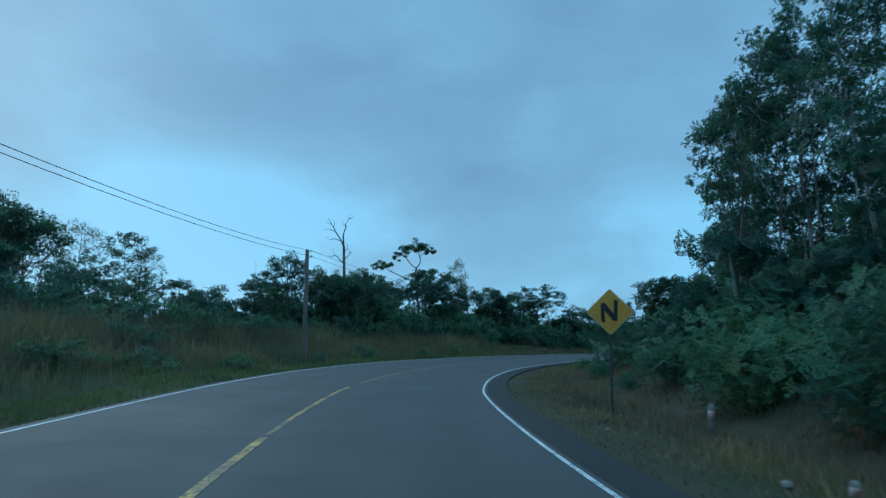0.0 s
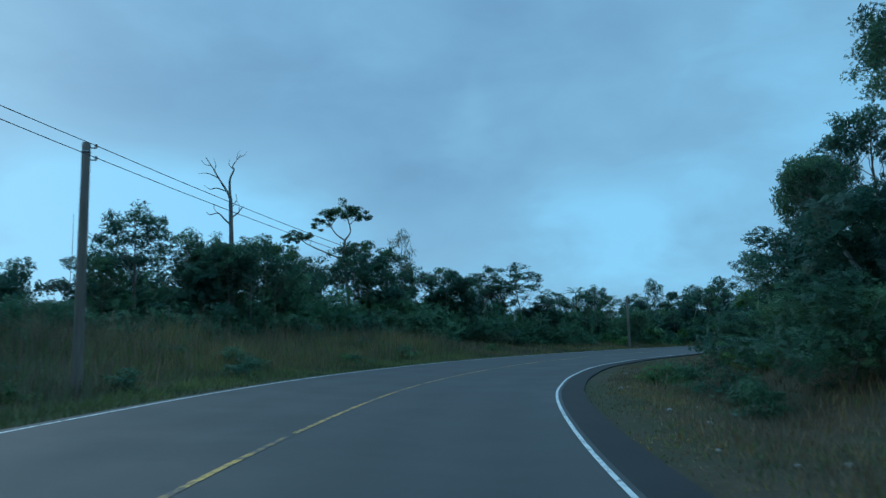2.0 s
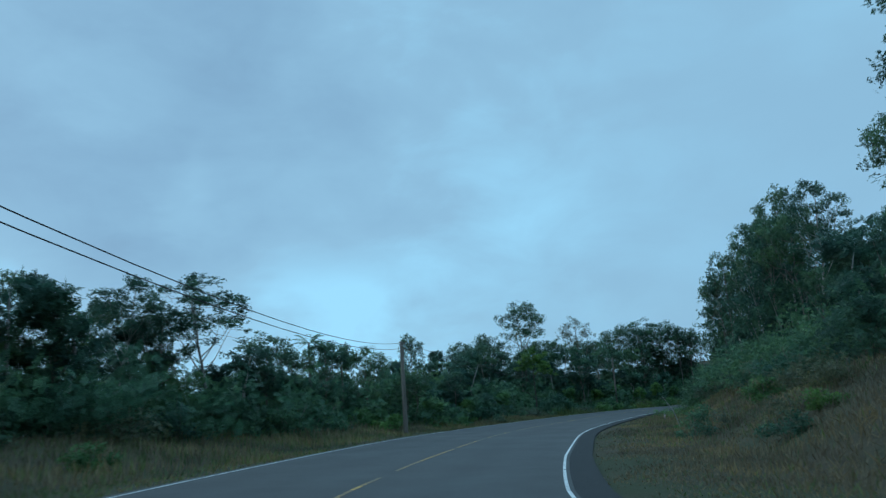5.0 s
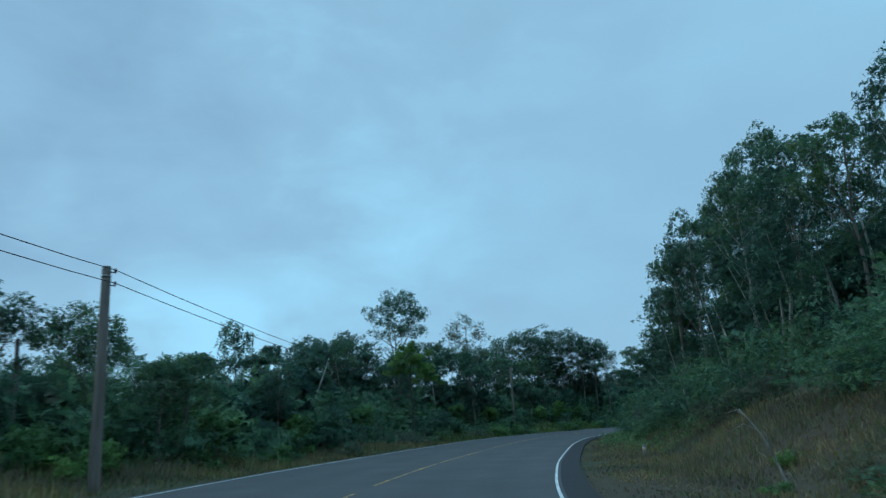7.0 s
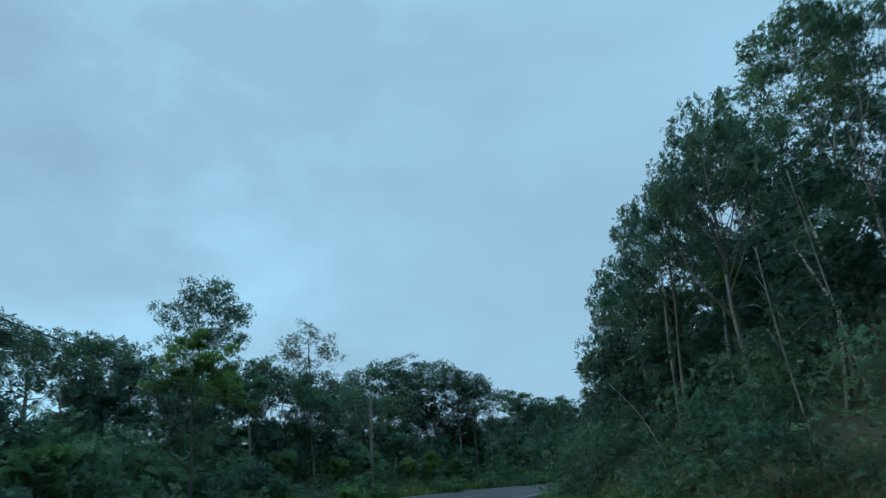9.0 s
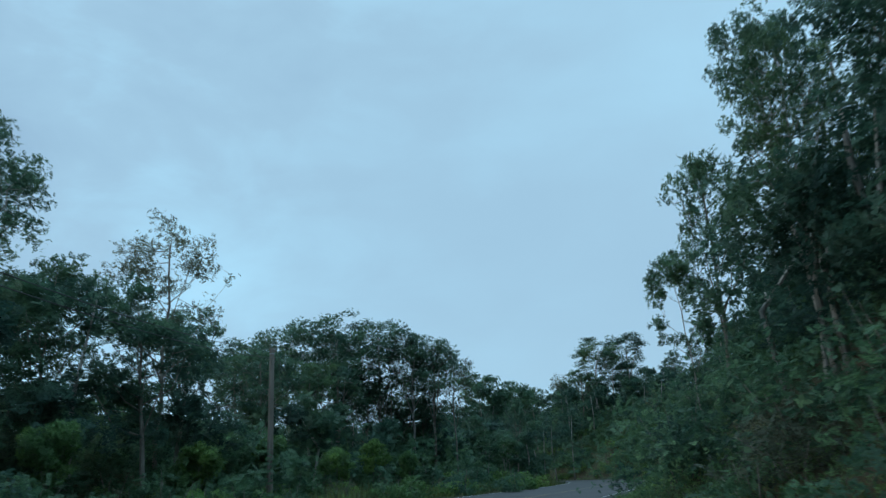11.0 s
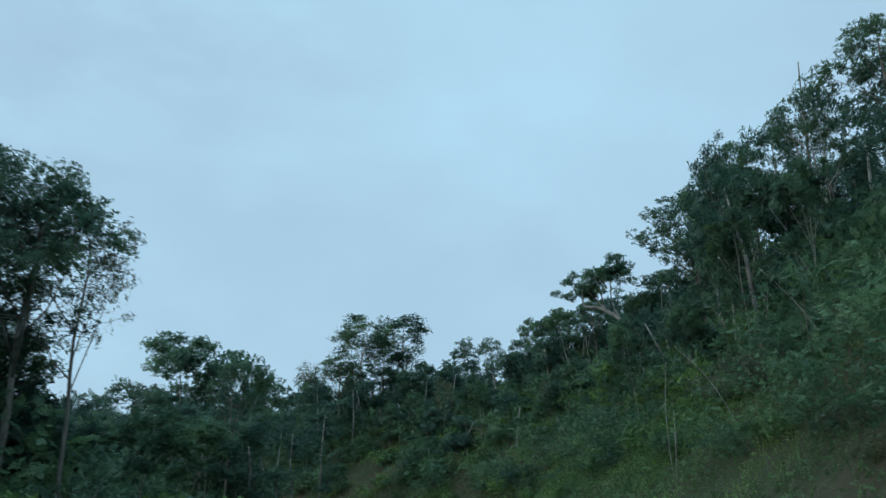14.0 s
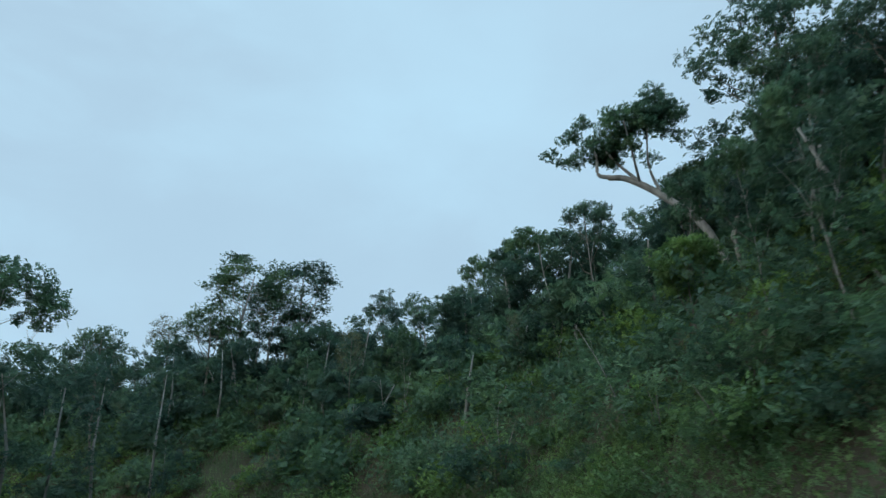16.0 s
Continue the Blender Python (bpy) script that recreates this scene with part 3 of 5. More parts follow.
BUSH_TAGS = {"bush": ("leafy dark green shrub on the verge", "shrub", "verge shrubs"),
             "thicket": ("dense dark undergrowth thicket below the trees", "thicket", "forest undergrowth"),
             "fresh_bush": ("bright green leafy shrub in the grass", "shrub", "bright shrubs"),
             "brush": ("grey-green scrubby brush on the grassy bank", "shrub", "bank brush")}


def from_line(x, y, a, b):
    dx, dy = b[0] - a[0], b[1] - a[1]
    u = max(0.0, min(1.0, ((x - a[0]) * dx + (y - a[1]) * dy) / (dx * dx + dy * dy)))
    return math.hypot(x - a[0] - dx * u, y - a[1] - dy * u)


def plant_bush(kind, x, y, size=1.0, tall=1.0):
    if from_line(x, y, (62, 116.5), (70.2, 119.2)) < 1.7:   # low growth round the bare stem
        size = min(size, 0.4)
    z = float(ground_z(x, y)[0])
    sm, fm = STOCK[kind][prng.randrange(len(STOCK[kind]))]
    b = new("thicket" if kind == "thicket" else "shrub")
    b.matrix_basis = pose(x, y, z - 0.12, 0, 0, prng.uniform(0, 360)) @ Matrix.Diagonal((size, size, size * tall, 1))
    for stem in sm:
        child("stem", stem, b)
    child("foliage", fm, b)
    tagged(b, *BUSH_TAGS[kind])


# trees that stand out: kind, x, y, tip height, width
HEROES = [
    # far grove on the left
    ("forest", -40.8, 71.1, 15.2, 0.9), ("forest", -42.5, 67.5, 15.4, 0.9), ("sparse", -38.5, 76.4, 14.6, 0.9), ("umbrella", -24.4, 56.0, 10.2, 0.95), ("sparse", -23.4, 57.0, 9.2, 0.9), ("forest", -20.0, 54.3, 6.4, 1.0),
    ("forest", -41.4, 69.2, 14.4, 1.1), ("forest", -46.0, 74.0, 14.0, 1.0), ("forest", -50.0, 66.0, 15.0, 1.0), ("forest", -34.0, 66.0, 9.0, 1.1),
    # the wall behind the first pole
    ("forest", -15.0, 70.2, 10.2, 0.9), ("forest", -12.9, 73.1, 9.2, 0.8), ("forest", -16.2, 67.8, 6.9, 1.0), ("forest", -9.7, 78.4, 9.6, 0.8), ("forest", -11.6, 76.6, 8.8, 0.8),
    ("forest", -7.6, 80.0, 9.4, 0.8), ("forest", -7.4, 76.5, 8.0, 0.9), ("sparse", 2.0, 97.9, 13.1, 0.55), ("forest", -2.0, 96.3, 11.2, 1.05),
    ("forest", 0.6, 97.4, 11.2, 1.0), ("forest", 3.9, 101.4, 9.8, 0.8), ("forest", 6.6, 101.3, 9.5, 0.8), ("tall", 10.6, 102.9, 9.6, 1.0),
    ("tall", 16.2, 104.2, 10.0, 1.3), ("forest", 12.9, 103.5, 8.0, 0.9), ("forest", 25.5, 114.6, 7.4, 1.0), ("forest", 29.4, 115.6, 6.8, 0.9), ("forest", 23.0, 114.5, 6.8, 1.0),
    ("forest", 47.0, 145.2, 11.4, 0.55), ("forest", 40.0, 121.0, 5.2, 0.9), ("forest", 33.0, 114.0, 5.0, 1.0), ("forest", 31.5, 113.0, 4.7, 1.0),
    ("forest", 34.2, 138.9, 9.9, 1.0), ("forest", 48.5, 159.0, 9.6, 1.0), ("forest", 53.9, 143.7, 10.1, 1.0), ("forest", 57.5, 146.0, 10.2, 1.1),
    ("forest", -9.6, 71.4, 7.8, 1.0), ("forest", -10.6, 72.4, 8.6, 0.9), ("forest", -8.4, 72.4, 8.4, 0.9), ("forest", -6.2, 86.5, 9.0, 0.9), ("forest", -2.6, 88.2, 9.3, 0.9), ("forest", 1.8, 94.6, 8.6, 0.9), ("forest", 8.0, 98.6, 7.6, 0.9), ("forest", 20.0, 108.5, 7.2, 1.0),
    ("forest", 46.0, 132.0, 5.4, 0.9), ("umbrella", 51.4, 138.4, 8.8, 0.75), ("umbrella", 54.6, 140.4, 9.4, 0.75), ("forest", 60.5, 141.5, 7.8, 1.0), ("forest", 65.0, 147.0, 8.2, 1.0), ("forest", 90.0, 160.0, 10.5, 1.0), ("forest", 97.0, 163.0, 10.5, 1.0),
    # round the second curve
    ("dome", 69.0, 154.3, 17.0, 0.82), ("forest", 65.6, 156.6, 12.6, 0.9), ("forest", 73.0, 156.0, 11.6, 0.9), ("sparse", 78.2, 152.9, 14.9, 0.9), ("forest", 72.2, 150.5, 11.0, 0.9),
    ("forest", 82.2, 157.6, 11.6, 0.9), ("forest", 74.0, 146.5, 8.2, 1.0), ("dome", 97.4, 170.6, 12.6, 0.9), ("dome", 101.4, 170.2, 15.0, 0.95), ("dome", 105.2, 168.8, 16.6, 1.0),
    ("dome", 108.5, 165.9, 15.9, 0.95), ("forest", 106.4, 169.6, 12.6, 1.1), ("forest", 100.0, 172.0, 11.6, 1.1), ("forest", 109.0, 169.0, 10.6, 1.1), ("forest", 110.0, 166.2, 10.4, 1.1), ("forest", 112.2, 164.6, 8.8, 1.1), ("forest", 113.2, 166.8, 9.0, 1.1), ("forest", 111.3, 162.0, 13.2, 0.95), ("sparse", 112.4, 160.8, 12.4, 0.8), ("dome", 110.2, 163.6, 14.6, 0.85), ("forest", 95.1, 169.2, 12.4, 1.1), ("forest", 103.5, 166.0, 12.0, 1.1), ("slim", 127.4, 135.4, 18.0, 0.8), ("tall", 130.4, 133.4, 20.2, 0.7),
    # beyond the end
    ("slim", 142.9, 177.8, 15.9, 1.0), ("slim", 145.0, 176.0, 14.2, 1.0), ("forest", 141.5, 182.4, 11.2, 1.0), ("forest", 150.0, 183.5, 12.0, 1.0), ("forest", 168.0, 185.0, 15.4, 0.8),
    ("sparse", 176.8, 184.5, 18.2, 0.9), ("tall", 182.4, 173.4, 24.8, 1.25), ("tall", 177.4, 178.2, 23.4, 1.35), ("tall", 179.6, 175.8, 21.0, 1.2), ("forest", 183.4, 174.4, 19.6, 1.1), ("forest", 176.0, 180.0, 18.4, 1.1), ("forest", 184.4, 161.4, 20.2, 0.8), ("forest", 179.5, 163.8, 19.6, 0.8),
    ("forest", 171.1, 155.5, 17.5, 0.7), ("slim", 169.1, 153.4, 19.0, 0.7), ("slim", 159.4, 149.2, 17.6, 0.9), ("forest", 152.4, 145.5, 16.6, 0.7), 
    ("forest", 142.9, 137.4, 21.0, 1.12), ("forest", 143.4, 135.6, 19.6, 1.0), ("forest", 140.0, 137.4, 17.4, 0.9), ("forest", 146.0, 141.4, 14.6, 0.9), ("forest", 143.2, 141.6, 14.2, 0.8), ("forest", 136.2, 136.2, 16.5, 0.9), ("sparse", 129.0, 131.4, 20.4, 0.6), ("forest", 128.7, 136.2, 16.2, 0.62), ("slim", 128.5, 137.3, 16.4, 0.5), ("tall", 124.0, 132.6, 18.4, 0.8),
    ("tall", 115.2, 128.8, 22.0, 0.85), ("forest", 120.5, 130.8, 19.0, 0.8), ("forest", 130.7, 134.8, 17.4, 0.75), ("tall", 106.0, 127.0, 15.5, 0.8), ("tall", 127.8, 137.0, 18.2, 0.5),
    # out of the shrubs on the last slope
    ("slim", 128.6, 141.8, 9.6, 0.8), ("slim", 132.4, 142.2, 10.0, 0.7), ("fresh", 135.8, 143.4, 8.4, 0.8), ("slim", 138.6, 143.0, 11.6, 0.7), ("slim", 146.8, 147.6, 9.8, 0.8), ("fresh", 149.4, 151.0, 7.8, 0.9),
    ("slim", 152.8, 153.4, 9.6, 0.8), ("slim", 157.6, 157.0, 11.2, 0.8), ("sparse", 160.8, 161.4, 12.2, 0.6), ("slim", 164.2, 166.0, 11.8, 0.8), ("slim", 125.0, 139.4, 9.6, 0.7), ("slim", 121.6, 137.0, 12.2, 0.8),
    ("slim", 118.0, 159.8, 4.8, 1.3), ("slim", 121.6, 161.0, 5.4, 1.3), ("forest", 125.0, 162.4, 8.8, 0.48), ("slim", 113.6, 158.4, 5.0, 1.3), ("sparse", 147.6, 149.4, 9.4, 0.5), ("slim", 117.0, 135.4, 12.4, 0.7),
    # the hill on the right
    ("tall", 18.4, 35.7, 18.7, 0.85), ("tall", 17.6, 38.6, 17.6, 0.8), ("forest", 17.3, 42.0, 16.4, 0.75), ("tall", 17.2, 27.2, 17.0, 0.9), ("forest", 20.2, 48.4, 14.8, 0.7), ("tall", 21.7, 51.4, 16.6, 0.75),
    ("forest", 23.8, 57.5, 12.6, 0.8), ("forest", 25.6, 64.9, 11.8, 0.65), ("slim", 26.5, 68.2, 12.2, 0.75), ("forest", 24.8, 63.5, 12.0, 0.7), ("tall", 30.3, 71.2, 15.0, 0.8), ("forest", 29.0, 70.9, 11.6, 0.8), ("forest", 29.8, 69.4, 13.2, 0.75), ("forest", 38.2, 77.4, 12.8, 0.65),
    ("forest", 47.0, 88.8, 8.2, 0.8), ("tall", 56.2, 95.0, 16.2, 0.8), ("forest", 59.0, 98.8, 15.2, 0.8), ("forest", 61.4, 102.8, 16.1, 0.78), ("tall", 64.6, 107.6, 16.9, 0.7), ("forest", 68.2, 113.6, 15.6, 0.7),
    ("forest", 71.0, 117.6, 14.2, 0.6), ("tall", 78.2, 124.6, 12.8, 0.6), ("tall", 74.2, 110.4, 22.2, 0.75), ("tall", 78.3, 114.8, 20.8, 0.7), ("tall", 79.6, 117.6, 20.6, 0.65), ("tall", 82.4, 121.4, 19.6, 0.65),
    ("tall", 85.6, 125.6, 18.2, 0.6), ("forest", 88.0, 129.6, 14.0, 0.6), ("slim", 86.4, 130.2, 9.6, 0.7), ("slim", 74.4, 119.4, 10.0, 0.9), ("fresh", 78.6, 117.0, 11.0, 0.7), ("tall", 92.0, 127.6, 12.0, 0.7), ("tall", 98.0, 129.0, 11.2, 0.7),
]
for kind, x, y, top, w in HEROES:
    plant_tree(kind, x, y, top=top + 0.03 * max(0.0, top - 3), width=w)
for u, w, h, k in ((119, 11.4, 2.4, 1.1), (128, 11.6, 2.5, 1.1), (139, 11.8, 2.8, 1.0), (162, 12.0, 3.4, 0.75), (169, 11.6, 3.1, 0.8), (175, 12.2, 3.6, 0.75), (181, 11.6, 3.2, 0.8), (187, 12.6, 3.6, 0.75), (193, 12.8, 3.2, 0.8)):
    x, y = on_line(u, w)
    plant_tree("fresh", float(x), float(y), height=h, width=k)

# ---- the rest of the woods, in two sheets of leaves that nobody could count ----
frng = np.random.default_rng(77)
RIGHT_TOP = ([-10, 29, 39, 45, 57, 66, 75, 83, 93, 109, 121, 137, 143, 150, 157, 168, 178, 199, 209, 214, 225, 236, 250, 280], [14, 15, 18, 16, 15.5, 12, 11, 13, 12, 9, 14, 16, 15, 17, 18.5, 15, 13.5, 18, 18.5, 17.5, 16, 17, 18, 16])
LEFT_TOP = ([-10, 45, 58, 61, 70, 85, 92, 104, 112, 120, 135, 151, 165, 177, 191, 199, 205, 216, 235, 280], [3, 3.5, 5, 9, 9, 10, 9.4, 8.5, 6.2, 4.8, 7.6, 9.5, 10.5, 8.5, 7.5, 7.5, 7, 7, 8.5, 10])
LEFT_START = ([-10, 40, 60, 75, 95, 110, 125, 145, 165, 190, 280], [26, 24, 20, 19, 16, 13.5, 11.5, 12, 11, 13, 12])
RIGHT_START = ([-10, 0, 20, 42, 54, 68, 90, 108, 120, 140, 160, 175, 190, 203, 220, 235, 300], [-7.6, -8.0, -8.8, -8.4, -8.8, -12, -12.6, -11.8, -10.4, -8.0, -6.6, -7.5, -10, -9.5, -7.5, -5.5, -5.0])


def spots(s0, s1, o0, o1, gap, jitter=0.35):
    for s in np.arange(s0, s1, gap):
        for o in np.arange(min(o0, o1), max(o0, o1), gap):
            ss, oo = s + frng.normal(0, jitter * gap), o + frng.normal(0, jitter * gap)
            x, y = on_line(ss, oo)
            s2, o2 = beside(x, y)
            if abs(o2[0] - oo) < 3.0:
                yield float(x), float(y), float(s2[0]), float(o2[0])


def in_glade(x, y):
    """The narrow clearing that lets the sky through the wood's edge, and the open spot round a bare stem."""
    return from_line(x, y, (50, 130), (66, 175)) < 2.3 or from_line(x, y, (62, 116.5), (70.2, 119.2)) < 1.9


wood_q, wood_t = [], Tubes(4)


def wood_tree(x, y, top, leaves, leaf):
    if in_glade(x, y):
        return
    z = float(ground_z(x, y)[0])
    h = max(3.0, top - z)
    w = min(7.5, 0.35 * h + 2.6)
    rng = frng
    m = 13
    u = rng.uniform(0.2, 0.95, m)
    q = w * 0.42 * np.sqrt(np.clip(1 - ((u - 0.5) / 0.55) ** 2, 0.05, 1)) * rng.uniform(0.3, 1.1, m)
    a = rng.uniform(0, 6.28, m)
    bc = np.stack([np.cos(a) * q, np.sin(a) * q, u * h], 1) + np.array([x, y, z])
    wood_q.append(clumps(rng, bc, w * rng.uniform(0.13, 0.22, m), leaves, leaf, 0.2))
    wood_t.add([(x, y, z - 0.3), (x + rng.normal(0, 0.3), y + rng.normal(0, 0.3), z + h * 0.45), (x + rng.normal(0, 0.5), y + rng.normal(0, 0.5), z + h * 0.85)], [0.12, 0.09, 0.03])


for x, y, s, o in spots(-8, 300, -46, -6, 5.0):
    st = np.interp(s, *RIGHT_START) - 1.8
    deep = np.interp(s, [-10, 90, 150, 190, 205, 300], [14, 14, 16, 20, 38, 38])
    if o > st or o < st - deep:
        continue
    top = np.interp(s, *RIGHT_TOP) * (frng.uniform(0.8, 0.98) if 112 < s < 180 and o < st - 5 else frng.uniform(0.6, 0.9))
    g = float(ground_z(x, y)[0])
    if s > 208:
        top = g + frng.uniform(3.5, 7.0) * (0.55 if o > st - 8 else 1.0)
    elif o > st - (6.5 if 30 < s < 78 else 4):
        top = min(top, g + (frng.uniform(2.2, 4.2) if 30 < s < 78 else frng.uniform(4.5, 9.0)))
    near = o > st - (5 if s < 206 else 8) and 90 < s < 238
    wood_tree(x, y, max(top, g + frng.uniform(2.4, 4.5)), 600 if near else 270, 0.38 if near else 0.80)
for x, y, s, o in spots(57, 300, 10, 40, 5.2):
    st = np.interp(s, *LEFT_START) + 2.5
    if o < st or o > st + 12:
        continue
    wood_tree(x, y, np.interp(s, *LEFT_TOP) * frng.uniform(0.65, 0.97), 430, 0.74)
for x, y, s, o in spots(57, 290, 22, 42, 6.0):
    st = np.interp(s, *LEFT_START) + 14
    if st < o < st + 13:
        wood_tree(x, y, np.interp(s, *LEFT_TOP) * frng.uniform(0.5, 0.75), 240, 0.95)
for x, y, s, o in spots(-8, 172, -64, -22, 6.6):   # the wooded crown of the hill
    if o < np.interp(s, *RIGHT_START) - 15:
        wood_tree(x, y, float(ground_z(x, y)[0]) + frng.uniform(4.0, 6.0), 110, 1.5)
for x, y, s, o in spots(80, 280, 36, 74, 6.8):   # and the flat woods across the road
    if o > np.interp(s, *LEFT_START) + 26:
        wood_tree(x, y, float(ground_z(x, y)[0]) + frng.uniform(3.6, 5.0), 110, 1.5)
for x, y in ((-44, 60), (-40, 64), (-36, 58), (-47, 70), (-52, 62), (-33, 72), (-43, 80), (-50, 78), (-30, 62), (-56, 72)):
    wood_tree(x, y, frng.uniform(7.5, 11), 700, 0.55)
for x, y, top in ((130.0, 133.6, 16.0), (131.6, 131.4, 17.0), (133.4, 133.0, 16.0), (138.4, 135.6, 16.5), (144.6, 138.0, 16.0), (147.0, 136.6, 17.0), (141.0, 135.0, 18.0), (136.0, 131.5, 19.0), (127.0, 130.0, 18.5),
                  (184.0, 176.0, 18.0), (180.0, 180.5, 17.0), (175.0, 176.0, 16.5), (179.0, 169.0, 17.0), (172.0, 181.0, 15.0), (185.0, 168.0, 18.0), (174.0, 170.0, 15.5), (169.0, 175.0, 14.0), (142.8, 139.2, 16.4), (140.6, 139.4, 15.0),
                  (70.0, 108.5, 14.5), (73.5, 112.0, 15.0), (67.0, 104.5, 14.0), (64.0, 100.5, 13.5), (84.0, 118.0, 16.5), (88.5, 121.0, 16.0), (92.0, 124.0, 15.0), (80.0, 116.5, 15.5),
                  (102.0, 176.0, 9.0), (106.0, 174.0, 9.0), (110.0, 171.0, 8.4), (113.0, 168.0, 7.6), (98.0, 178.0, 9.0), (108.0, 176.0, 8.0), (112.0, 173.0, 7.6), (104.0, 171.0, 8.4), (100.0, 174.0, 9.0), (114.5, 165.0, 6.6), (95.0, 174.0, 9.0), (107.0, 170.0, 8.0),
                  (20.0, 33.0, 12.0), (22.0, 37.0, 12.0), (20.6, 40.5, 11.5), (23.0, 43.0, 11.0), (19.6, 29.0, 12.0), (24.0, 34.0, 13.0), (21.5, 46.0, 10.5),
                  (166.6, 162.4, 14.4), (165.3, 159.4, 14.4), (163.9, 156.6, 14.0), (162.1, 153.9, 14.4), (160.0, 151.2, 15.2), (156.0, 148.4, 15.2), (154.0, 146.7, 15.2), (141.4, 170.0, 7.6), (145.6, 171.2, 7.6), (151.6, 172.8, 9.2), (158.1, 173.5, 10.6),
                  (-19.0, 78.6, 9.4), (-17.0, 81.6, 9.4), (-14.2, 84.7, 8.8), (-11.2, 87.4, 8.7), (-8.3, 90.0, 9.0), (-4.9, 92.4, 8.6), (20.8, 60.0, 7.2), (20.2, 58.4, 6.0), (22.0, 62.5, 7.4), (77.6, 122.6, 10.4), (75.8, 121.2, 11.0), (79.4, 124.2, 11.8), (72.2, 118.4, 11.6), (76.0, 120.6, 13.4), (78.4, 122.6, 13.6), (135.0, 168.0, 7.0), (138.0, 172.0, 7.8), (131.0, 165.0, 6.2), (141.0, 176.0, 8.6), (133.0, 172.0, 7.2), (128.0, 166.0, 6.0), (-16.0, 73.5, 7.6), (-19.0, 72.0, 7.0), (-13.4, 76.5, 7.8), (-22.0, 70.5, 6.6), (-17.5, 76.0, 7.4)):
    wood_tree(x, y, top, 560, 0.45)
wood = new("woods")
tagged(wood, "dense dark green mixed woods covering hill and roadside", "woods", kind="stuff")
child("trunks", wood_t.mesh("trunks", BARK_PALE), wood)
child("leaves", quads_mesh("leaves", np.concatenate(wood_q), LEAF), wood)

under_q, lighter_q = [], []


def under_bush(x, y, size, leaves, leaf, tall=1.0, bed=under_q):
    if from_line(x, y, (62, 116.5), (70.2, 119.2)) < 2.2:
        size, leaf = min(size, 0.42), min(leaf, 0.22)
    z = float(ground_z(x, y)[0])
    q = bush_quads(int(frng.integers(0, 10 ** 6)), 4.2 * size, 3.2 * size * tall, leaves, leaf)
    q[:, :4] += np.array([x, y, z - 0.15])
    bed.append(q)


for x, y, s, o in spots(-8, 300, -44, -4, 3.3):
    st = np.interp(s, *RIGHT_START)
    if o > st + (0.9 if 135 < s < 205 else -0.5) or o < st - (4.5 if s < 95 else 7 if s < 140 else 10 if s < 205 else 30):
        continue
    near = o > st - 5 and 95 < s < 240
    under_bush(x, y, frng.uniform(0.75, 1.2), 540 if near else 260, 0.27 if near else 0.52)
for x, y, s, o in spots(44, 300, 9, 34, 3.4):
    st = np.interp(s, *LEFT_START)
    if o < st + 0.5 or o > st + 8 or s < 57 and o < 28:
        continue
    under_bush(x, y, frng.uniform(0.8, 1.2), 340, 0.57, frng.uniform(0.9, 1.5))
for x, y, s, o in spots(62, 215, 9, 30, 3.6):
    st = np.interp(s, *LEFT_START)
    if st + 2.5 < o < st + 9:
        under_bush(x, y, 1.25, 240, 0.65, 1.45)
# past 204 m most bushes take lighter leaves: slope brightness put in as colour
for x, y, s, o in spots(186, 288, -16, -3.8, 2.5):
    if o < np.interp(s, *RIGHT_START) + (2.6 if s < 228 else 2.8):
        under_bush(x, y, frng.uniform(0.45, 0.8), 230 if o < -9 else 420, 0.33 if o < -9 else 0.22, frng.uniform(0.8, 1.1), lighter_q if s > 204 and frng.random() < 0.6 else under_q)
for x, y in ((112.0, 165.5), (114.0, 166.0), (116.0, 165.2), (117.0, 168.5), (119.0, 167.0), (120.0, 170.4), (122.0, 172.0), (115.0, 170.0), (109.6, 167.4), (118.0, 172.6)):
    under_bush(x, y, 1.5, 420, 0.5, 1.4)
under = new("undergrowth", quads_mesh("undergrowth", np.concatenate(under_q), LEAF_SHRUB))
tagged(under, "tangled dark green undergrowth on the forest floor", "undergrowth", kind="stuff")

# lighter-leaved copy of the undergrowth, its colour standing in for light on the bank
young = new("scrub", quads_mesh("scrub", np.concatenate(lighter_q), LEAF_BRIGHT))
tagged(young, "undergrowth over the road bank, leaf colour lightened to brighten the slope", "scrub", kind="stuff")

# shrubs along both edges of the woods
for x, y, s, o in spots(-4, 250, -14, -4, 3.4):
    st = np.interp(s, *RIGHT_START)
    if not st - 2.5 < o < st + 1.0:
        continue
    k = frng.random()
    plant_bush("thicket" if k < 0.3 and s < 185 else "bush" if k < 0.75 or s < 45 else "fresh_bush" if k < 0.85 else "brush", x, y, frng.uniform(0.6, 0.95) * (0.75 if k < 0.3 else 1.0))
for x, y, s, o in spots(44, 250, 9, 24, 3.4):
    st = np.interp(s, *LEFT_START)
    if not st - 1.2 < o < st + 2.5:
        continue
    k = frng.random()
    plant_bush("thicket" if k < 0.3 else "bush" if k < 0.7 else "fresh_bush" if k < 0.82 else "brush", x, y, frng.uniform(0.6, 1.0) * (0.75 if k < 0.3 else 1.0))
